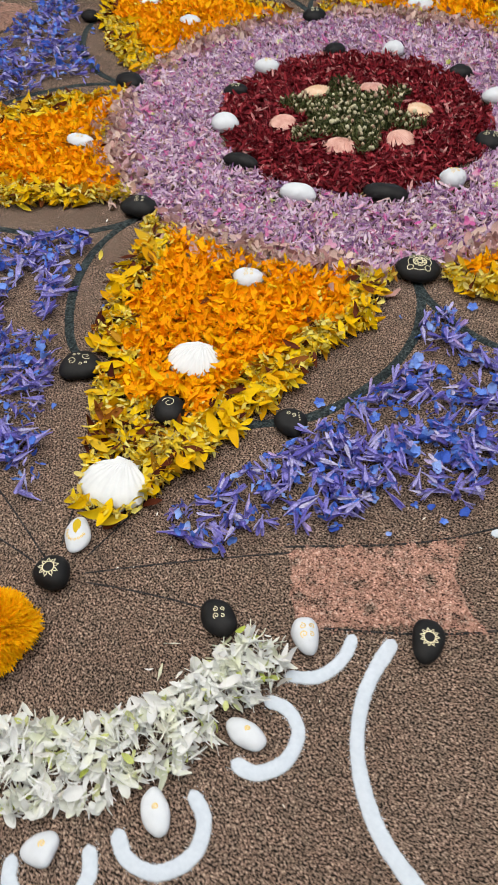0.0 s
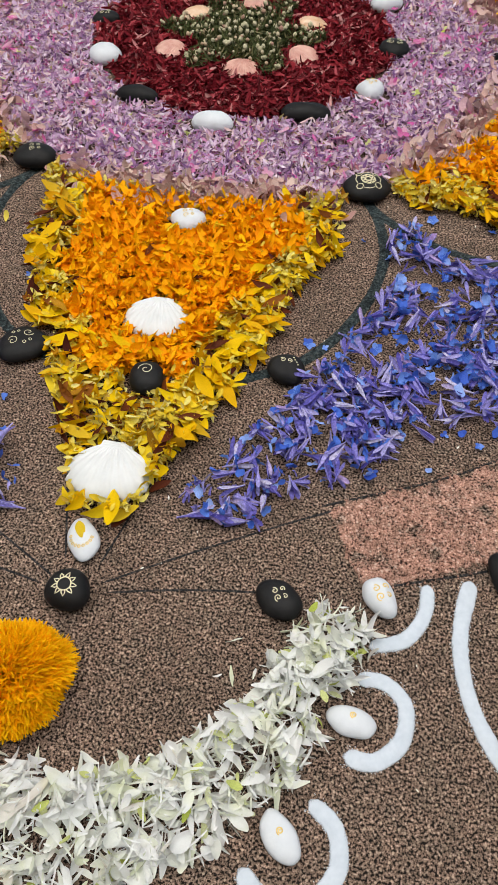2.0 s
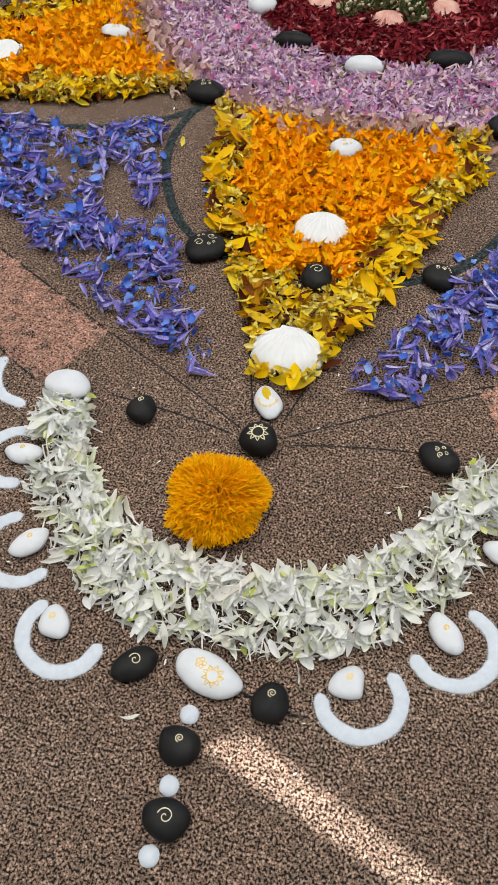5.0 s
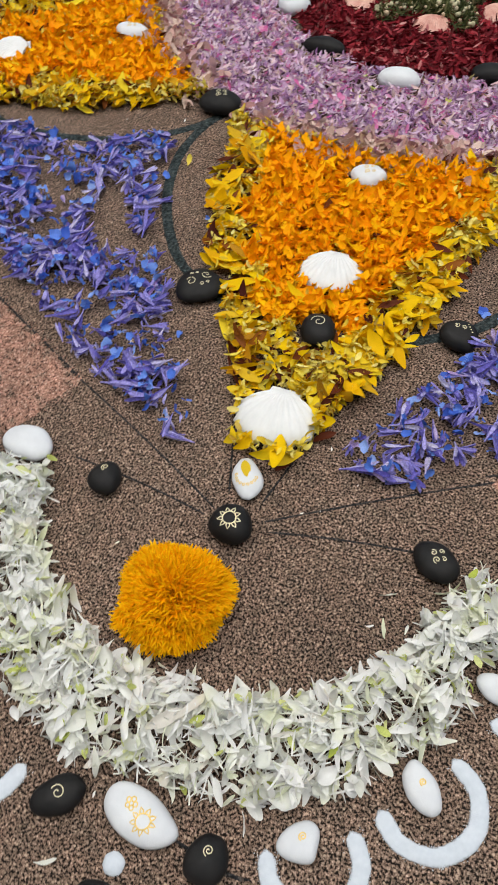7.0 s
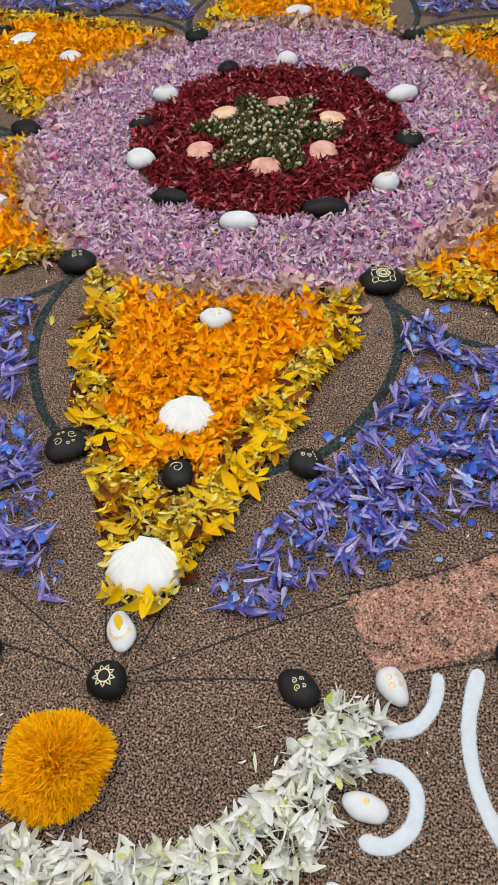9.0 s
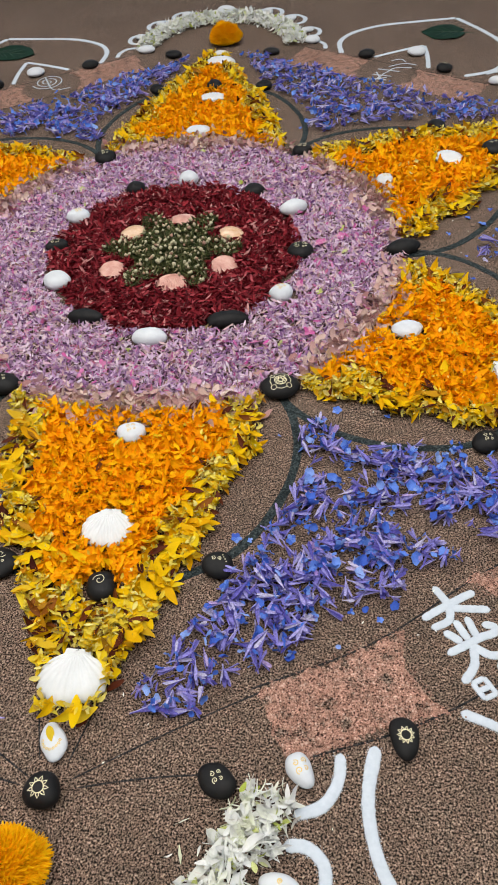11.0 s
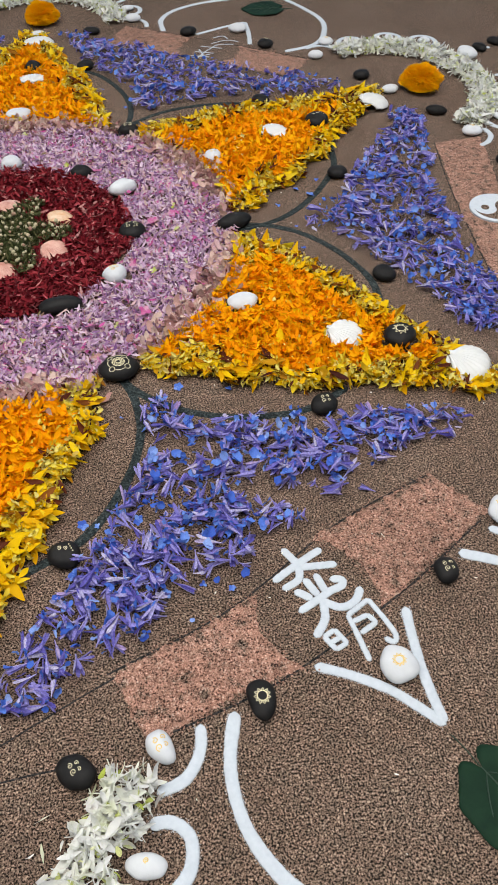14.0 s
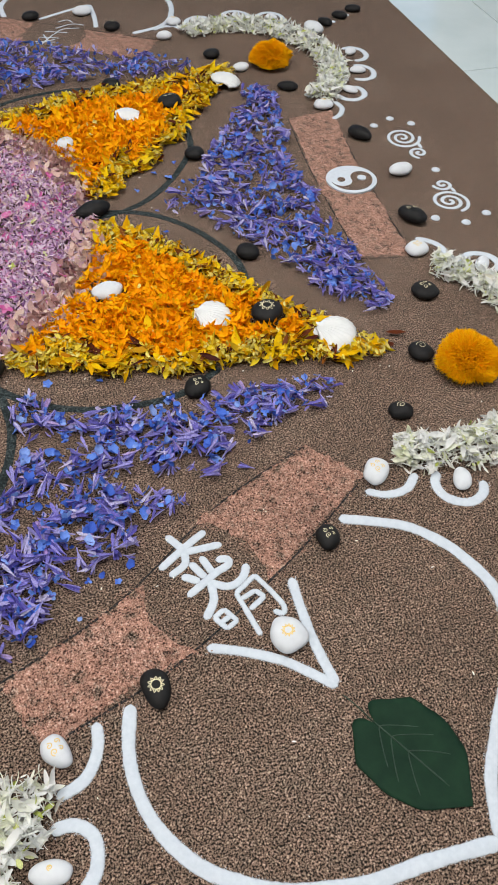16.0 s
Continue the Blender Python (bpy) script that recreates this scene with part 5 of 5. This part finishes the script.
# ---- marigold heads ----
def marigold():
    r = np.random.default_rng(7)
    n = 19000
    el = np.arcsin(r.uniform(-0.05, 1, n))
    az = r.uniform(0, 2 * PI, n)
    rad = r.uniform(0.55, 0.90, n) * (1 + 0.06 * np.sin(3 * az + 1)) * (1 + 0.05 * np.sin(9 * el + 5 * az)) * (1 + 0.20 * np.exp(-(((az - 3.6) / 0.22) ** 2)) * (el < 0.7))
    out = 0.056 * np.cos(el) * rad
    xy = np.stack([np.cos(az) * out, np.sin(az) * out], 1)
    z = 0.016 + 0.036 * np.sin(np.maximum(el, 0)) * (rad / 0.75)
    shapes = [petal_shape(0.013, 0.0017, c, 0.4, 0.95, 2, 3, t, 0.3) for c, t in ((0.3, 0.3), (-0.5, -0.3), (0.6, -0.5), (-0.2, 0.6))]
    ob = heap("marigold_head", [dict(shapes=shapes, material=MARIGOLD, xy=xy, z=z, yaw=az - PI / 2 + r.normal(0, 0.55, n), pitch0=el * 0.80 - 0.12, pitch=0.2, roll=0.6, scale=(0.75, 1.1))], "large fluffy golden orange marigold head on the carpet", "flower", kind="", seed=8, group="marigold heads")
    v, f = [], []
    for i in range(9):
        a = 0.5 * PI * i / 8
        v += [(0.034 * math.cos(a) * math.cos(b), 0.034 * math.cos(a) * math.sin(b), 0.004 + 0.030 * math.sin(a)) for b in [2 * PI * s / 20 for s in range(20)]]
    for i in range(8):
        for s in range(20):
            f.append((20 * i + s, 20 * i + (s + 1) % 20, 20 * i + 20 + (s + 1) % 20, 20 * i + 20 + s))
    piece("flower_core", mesh_of("flower_core", v, f, MARIGOLD), ob, "dense orange heart of the flower")
    return ob


head = marigold()
for x, y, turn in ((0.955, -0.557, 75), (0.970, 0.571, 150), (-0.005, 1.149, 225), (-0.96, 0.57, 300), (-0.96, -0.55, 15)):
    copy_thing(head, pose(x, y, 0, 0, 0, turn) @ Matrix.Scale(0.92, 4))
head.matrix_world = pose(-0.016, -1.104, 0, 0, 0, 20) @ Matrix.Scale(0.92, 4)


# ---- leaves ----
def leaf(at, yaw, length=0.142, width=0.118):
    """A heart-shaped leaf lying on the carpet, base at the given place, tip towards -y before it is turned."""
    nv, nu = 26, 16
    v, f = [], []
    rim = smooth_path([(0.0, 0.68), (0.04, 0.85), (0.12, 0.98), (0.40, 1.03), (0.68, 0.84), (0.88, 0.34), (1.0, 0.0)], 0.02)
    for i in range(nv + 1):
        t = i / nv
        w = 0.5 * width * float(np.interp(t, rim[:, 0], rim[:, 1]))
        for s in range(nu + 1):
            u = 2 * s / nu - 1
            y = t * length - 0.16 * length * (1 - t) ** 5 * math.sin(PI * abs(u) ** 0.75)
            z = 0.002 + 0.0018 * abs(u) * (0.4 + 0.6 * math.sin(3 * t + u)) + 0.0012 * math.sin(7 * t) * u * u
            z += 0.0003 * abs(math.sin((t * 1.2 + abs(u) * 0.5) * 12))
            v.append((w * u * (1 + 0.015 * math.sin(19 * t)) + 0.004 * math.sin(PI * t) * t, -y, z))
    for i in range(nv):
        for s in range(nu):
            a = i * (nu + 1) + s
            f.append((a, a + 1, a + nu + 2, a + nu + 1))
    ob = thing("heart_leaf", mesh_of("heart_leaf", v, f, LEAF), "dark green heart-shaped leaf inside the white powder outline", "leaf", "heart leaves", m=pose(at[0], at[1], 0, 0, 0, yaw))
    solid = ob.modifiers.new("thickness", "SOLIDIFY")
    solid.thickness = 0.0006
    piece("midrib", mesh_of("midrib", *ridge([(0, 0.004 - 0.80 * length * t / 12) for t in range(13)], 0.0018, 0.0010, 1.0, True, 6, 0.05, 0.0030), LEAF_RIB), ob, "thin green midrib")
    piece("stem", mesh_of("stem", *ridge([(0.002 * math.sin(2.5 * q / 12), 0.046 * q / 12) for q in range(13)], 0.0013, 0.0014, 3.0, True, 6, 0.05, 0.0004), LEAF_RIB), ob, "thin dark leaf stem")
    for m in (-1, 1):
        for y0, reach in ((0.004, 0.30), (0.020, 0.34), (0.042, 0.28)):
            line = [(m * reach * width * q / 10, -y0 - 0.22 * length * q / 10 * (1 + 0.3 * q / 10)) for q in range(11)]
            piece("vein", mesh_of("vein", *ridge(line, 0.0013, 0.0009, 2.0, True, 6, 0.05, 0.0034), LEAF_RIB), ob)
    return ob


leaf((0.611, -1.041), 31.6, 0.122, 0.100)
leaf((0.692, 1.172), -92, 0.110, 0.115)
leaf((-0.715, 1.128), 76, 0.130, 0.115)

# ---- white powder drawing ----
OUTLINE_A = (((-0.174, 1.006), (-0.213, 1.048), (-0.234, 1.096), (-0.239, 1.152), (-0.228, 1.212), (-0.190, 1.275), (-0.128, 1.330), (-0.063, 1.366), (0.006, 1.409)), ((0.204, 1.015), (0.236, 1.053), (0.259, 1.086), (0.270, 1.120), (0.272, 1.165), (0.254, 1.233), (0.190, 1.293), (0.104, 1.336), (0.050, 1.366), (0.006, 1.409)))
OUTLINE_B = (((0.165, 0.985), (0.206, 1.050), (0.205, 1.120), (0.155, 1.200), (0.070, 1.268), (-0.032, 1.342)), ((-0.196, 0.997), (-0.252, 1.060), (-0.262, 1.130), (-0.228, 1.220), (-0.147, 1.283), (-0.032, 1.342)))
CHEVRON_A = (((-0.060, 1.021), (-0.032, 1.057), (-0.006, 1.100), (0.008, 1.140), (0.018, 1.173)), ((0.090, 1.027), (0.070, 1.060), (0.046, 1.103), (0.029, 1.141), (0.018, 1.171)))
CHEVRON_B = (((0.075, 1.000), (0.024, 1.071), (-0.022, 1.127)), ((-0.092, 1.000), (-0.061, 1.064), (-0.022, 1.127)))
for j in (0, 2, 3, 4, 5):
    flip = -1 if j == 3 else 1
    for line in OUTLINE_A if j in (0, 5) else OUTLINE_B:
        powder_line("powder_outline", [side_at(j, flip * s, n) for s, n in line], 0.0158, "thick curved line of white powder outlining a leaf shape", "powder line", "white leaf outlines")
    for limb in CHEVRON_A if j in (0, 5) else CHEVRON_B:
        powder_line("powder_chevron", [side_at(j, flip * s, n) for s, n in limb], 0.0132, "line of white powder forming a chevron", "powder line", "white chevrons")

SOUTH_LOOPS = {1: ((0.257, 1.088, 5, 0.034), (0.208, 1.190, 40, 0.037), (0.139, 1.254, 60, 0.034)), -1: ((0.236, 1.092, 5, 0.034), (0.190, 1.190, 42, 0.037), (0.120, 1.261, 66, 0.036))}
LOOPS = ((0.257, 1.087, 0.0, 0.034), (0.211, 1.184, 40.0, 0.037), (0.141, 1.249, 66.0, 0.036))
for k in range(6):
    for m in (-1, 1):
        for cx, cr, deg, rad in SOUTH_LOOPS[m] if k == 0 else LOOPS:
            pts = [tip_at(k, ASIDE[k] + m * (cx + rad * math.cos(radians(deg + t))), SHIFT[k] + cr + rad * math.sin(radians(deg + t))) for t in (-112, -70, -25, 25, 70, 112)]
            powder_line("powder_loop", pts, 0.0148, "horseshoe loop of white powder beside the garland", "powder line", "white powder loops")
        pts = [tip_at(k, m * x + ASIDE[k], r + SHIFT[k]) for x, r in ((0.306, 0.963), (0.304, 0.993), (0.287, 1.018), (0.256, 1.027))]
        powder_line("powder_hook", pts, 0.0138, "short hook of white powder at the garland's end", "powder line", "white powder hooks")


def powder_dot(at, r, label="small heap of white powder on the carpet"):
    v, f = [], []
    for i in range(6):
        a = 0.5 * PI * i / 5
        for s in range(16):
            b = 2 * PI * s / 16
            q = r * math.cos(a) * (1 + 0.12 * noise.noise((at[0] * 90 + math.cos(b) * 2, at[1] * 90 + math.sin(b) * 2, i)))
            v.append((at[0] + q * math.cos(b), at[1] + q * math.sin(b), 0.45 * r * math.sin(a)))
    for i in range(5):
        for s in range(16):
            f.append((16 * i + s, 16 * i + (s + 1) % 16, 16 * i + 16 + (s + 1) % 16, 16 * i + 16 + s))
    return thing("powder_dot", mesh_of("powder_dot", v, f, POWDER), label, "powder dot", "white powder dots")


for r in (1.303, 1.360, 1.411):
    powder_dot(tip_at(0, 0.007, r), 0.0085)
for k in (2, 3):
    for r in (1.415, 1.478):
        powder_dot(tip_at(k, 0.008, r), 0.007)
for s, n in ((0.216, 1.164), (0.186, 1.205), (0.196, 1.118), (0.004, 1.186), (-0.161, 1.109), (-0.189, 1.161), (-0.169, 1.214)):
    powder_dot(side_at(1, s, n), 0.0095)


def powder_strokes(name, strokes, j, width, label, category):
    """A sign drawn in powder: its strokes are parts."""
    ob = thing(name, None, label, category)
    for st in strokes:
        # each stroke runs a little past its ends, into the strokes that it meets
        pts = np.array([side_at(j, s, n) for s, n in st])
        for end, inner in ((0, 1), (-1, -2)):
            out = pts[end] - pts[inner]
            pts[end] += out / np.linalg.norm(out) * 0.3 * width
        pts = pts.tolist()
        v, f = ridge(smooth_path(pts, 0.003), width, width * 0.2, st[0][0] * 50)
        piece("stroke", mesh_of("stroke", v, f, POWDER), ob)
    return ob


powder_strokes("powder_character", [((0.052, 0.899), (0.011, 0.898), (-0.026, 0.899)), ((0.011, 0.870), (0.014, 0.902)), ((0.055, 0.928), (0.014, 0.904)), ((0.012, 0.901), (0.001, 0.916), (-0.023, 0.915))], 0, 0.0115, "hand-laid white powder character meaning great", "powder writing")
powder_strokes("powder_character", [((0.023, 0.925), (0.019, 0.950)), ((0.007, 0.922), (0.007, 0.947)), ((-0.013, 0.928), (-0.003, 0.946)), ((-0.025, 0.952), (-0.001, 0.953), (0.026, 0.954), (0.041, 0.957), (0.047, 0.950), (0.037, 0.942)), ((0.007, 0.958), (-0.006, 0.978), (-0.031, 0.991)), ((0.007, 0.958), (0.021, 0.979), (0.043, 0.983), (0.059, 0.974))], 0, 0.0115, "hand-laid white powder character meaning light", "powder writing")
powder_strokes("powder_character", [((-0.007, 0.998), (-0.006, 1.022)), ((-0.006, 1.022), (-0.023, 1.021)), ((-0.023, 1.021), (-0.024, 0.998)), ((-0.024, 0.998), (-0.007, 0.998)), ((-0.025, 1.009), (-0.007, 1.011)), ((0.057, 0.992), (0.021, 0.992)), ((0.021, 0.992), (0.011, 1.025), (0.001, 1.057)), ((0.057, 0.992), (0.056, 1.023), (0.052, 1.050), (0.043, 1.056), (0.038, 1.046)), ((0.020, 1.003), (0.042, 1.007)), ((0.042, 1.007), (0.044, 1.022)), ((0.018, 1.022), (0.044, 1.022))], 0, 0.0082, "hand-laid white powder character meaning bright", "powder writing")
powder_strokes("powder_sign", [((0.030, 0.880), (-0.020, 0.890)), ((0.008, 0.866), (0.002, 0.930)), ((0.030, 0.905), (-0.022, 0.915)), ((0.022, 0.868), (-0.014, 0.905)), ((-0.020, 0.872), (0.026, 0.922)), ((0.03, 0.940), (-0.03, 0.950)), ((0.0, 0.93), (-0.01, 0.965), (-0.05, 0.985)), ((0.01, 0.965), (-0.02, 1.0), (-0.055, 1.005)), ((0.02, 1.0), (0.0, 1.02), (-0.02, 1.01))], 2, 0.006, "thin white powder writing inside the round gap", "powder writing")
powder_strokes("powder_sign", [[(0.045 * t / 40 * math.cos(2 * PI * 3 * t / 40), 0.957 + 0.045 * t / 40 * math.sin(2 * PI * 3 * t / 40)) for t in range(2, 41)], ((0.0, 0.99), (0.0, 0.90), (-0.045, 0.885))], 3, 0.0055, "white powder spiral sign with a hooked stem", "powder writing")
for big, small, way in (((0.136, 1.165), (0.072, 1.179), 1), ((-0.113, 1.162), (-0.052, 1.175), -1)):
    def coil(c, r, turn, start, w):
        return [(c[0] + r * t / 40 * math.sin(start + w * 2 * PI * turn * t / 40), c[1] + r * t / 40 * math.cos(start + w * 2 * PI * turn * t / 40)) for t in range(3, 41)]
    powder_strokes("powder_spiral", [coil(big, 0.039, 2.6, 2.4, way), coil(small, 0.021, 1.6, 0.6, way), [(big[0] - way * 0.030, big[1] + 0.026), (small[0] + way * 0.017, small[1] + 0.012)]], 1, 0.0088, "double spiral of white powder on the carpet", "powder drawing")


# round half-light, half-dark emblem on the pink bar
def disc(points, z0, z1):
    n = len(points)
    v = [(x, y, z) for z in (z0, z1) for x, y in points]
    return v, [tuple(range(n, 2 * n))] + [(i, (i + 1) % n, n + (i + 1) % n, n + i) for i in range(n)]


def arc_of(cx, cy, r, a0, a1, n=18):
    return [(cx + r * math.cos(radians(a0 + (a1 - a0) * i / n)), cy + r * math.sin(radians(a0 + (a1 - a0) * i / n))) for i in range(n + 1)]


emblem = thing("powder_emblem", mesh_of("powder_emblem", *disc(arc_of(0, 0, 0.052, 0, 355, 50), 0.0, 0.0042), POWDER, False), "round white powder yin-yang emblem on the pink gravel", "powder drawing", m=pose(0.976, 0.006, 0.001, 0, 0, -175))
comma = arc_of(0, 0, 0.043, 0, 180) + arc_of(-0.0215, 0, 0.0215, 180, 360)[1:] + arc_of(0.0215, 0, 0.0215, 180, 0)[1:-1]
piece("dark_half", mesh_of("dark_half", *disc(comma, 0.0, 0.0052), CARPET, False), emblem, "dark brown comma-shaped half")
piece("light_dot", mesh_of("light_dot", *disc(arc_of(-0.02, 0.006, 0.009, 0, 340, 18), 0.0, 0.0075), POWDER, False), emblem, "round white dot")
piece("dark_dot", mesh_of("dark_dot", *disc(arc_of(0.021, -0.004, 0.008, 0, 340, 18), 0.0, 0.0054), CARPET, False), emblem, "round dark dot")

# ---- stray petals and crumbs on the carpet ----
rng = np.random.default_rng(21)
xy = np.concatenate([np.stack([rng.uniform(-1.0, 1.0, 420), rng.uniform(-1.4, 1.1, 420)], 1)])
heap("stray_crumbs", [dict(shapes=[petal_shape(0.006, 0.0025, 0.4, 0.3, 0.9, 1, 2)], material=IVORY, xy=xy, z=0.002, pitch=0.1, roll=0.2, scale=(0.2, 0.9))], "pale crumbs and petal scraps scattered on the carpet", "crumbs", seed=5)
xy = np.array([tip_at(0, x, r) for x, r in ((0.148, 1.07), (0.146, 1.04), (0.137, 1.073), (-0.038, 1.319), (0.166, 1.066), (-0.10, 1.14), (-0.012, 1.16), (0.13, 1.12))])
heap("stray_petals", [dict(shapes=ivory_petals[1::2], material=IVORY, xy=xy, z=0.003, pitch=0.1, roll=0.3, scale=(0.35, 0.75), singles=7)], "few ivory petals lying loose on the carpet", "petals", seed=6)

loose = {
    "blue": ((0.269, -0.520), (0.233, -0.490), (0.320, -0.836), (0.390, -0.779), (0.261, -0.853), (0.354, -0.784), (-0.251, -0.555), (0.263, -0.855), (-0.130, -0.810)),
    "violet": ((0.569, -0.665), (0.717, -0.549), (-0.235, -0.603), (0.157, -0.921), (0.141, -0.925), (0.390, -0.770)),
    "russet": ((0.877, -0.459), (0.857, -0.485), (0.060, -0.900)),
    "straw": ((-0.233, -0.517), (-0.162, -0.597)),
}
heap("stray_florets", [
    dict(shapes=blue_bits, material=BLUE, xy=loose["blue"], z=0.003, pitch=0.2, roll=0.3, scale=(0.5, 0.9), singles=7, piece="floret"),
    dict(shapes=trumpets, material=VIOLET, xy=loose["violet"], z=0.005, pitch=0.1, roll=2.0, scale=(0.6, 0.9), singles=5, piece="floret"),
], "few blue and violet florets lying loose on the carpet", "florets", seed=14)
heap("stray_yellow_petals", [
    dict(shapes=russet_petals, material=RUSSET, xy=loose["russet"], z=0.004, pitch=0.2, roll=0.3, scale=(0.8, 1.0), singles=2),
    dict(shapes=straw_bits, material=STRAW, xy=loose["straw"], z=0.003, pitch=0.1, roll=0.2, scale=(0.9, 1.1), singles=1),
], "few russet and pale petals lying loose on the carpet", "petals", seed=15)
v, f = rosette_shape(0.021, 6, 5)
v[:, 2] += 0.002 - v[:, 2].min()
thing("star_floret", mesh_of("star_floret", v * np.array((1, 1, 0.6)), f, VIOLET), "single open violet star floret lying on the carpet", "flower", m=pose(0.894, -0.367, 0.001, 0, 0, 12))
v, f = trumpet_shape(0.040, 5, 1.6, 9)
v[:, 2] += 0.001 - v[:, 2].min()
thing("pale_floret", mesh_of("pale_floret", v, f, LILAC), "single pale lilac trumpet floret lying by the dark bow", "flower", m=pose(0.285, -0.619, 0, 0, 0, 60))

# ---- white floor tiles beyond the carpet ----
X_LINES = [1.686 + 0.8 * i for i in range(-9, 7)]
Y_LINES = [0.446 + 0.8 * i for i in range(-6, 8)]
for x in X_LINES[:-1]:
    for y in Y_LINES[:-1]:
        x0, x1, y0, y1 = max(x, -5) + 0.0015, min(x + 0.8, 6.5) - 0.0015, max(y, -4) + 0.0015, min(y + 0.8, 6) - 0.0015
        hidden = x0 > -MAT_X and x1 < MAT_X and y0 > MAT_Y0 and y1 < MAT_Y1
        if x1 - x0 > 0.05 and y1 - y0 > 0.05 and not hidden:
            piece("tile", bevelled("tile", (x0, x1, y0, y1, -0.0180, -0.0080), TILE, 0.001), floor_base)
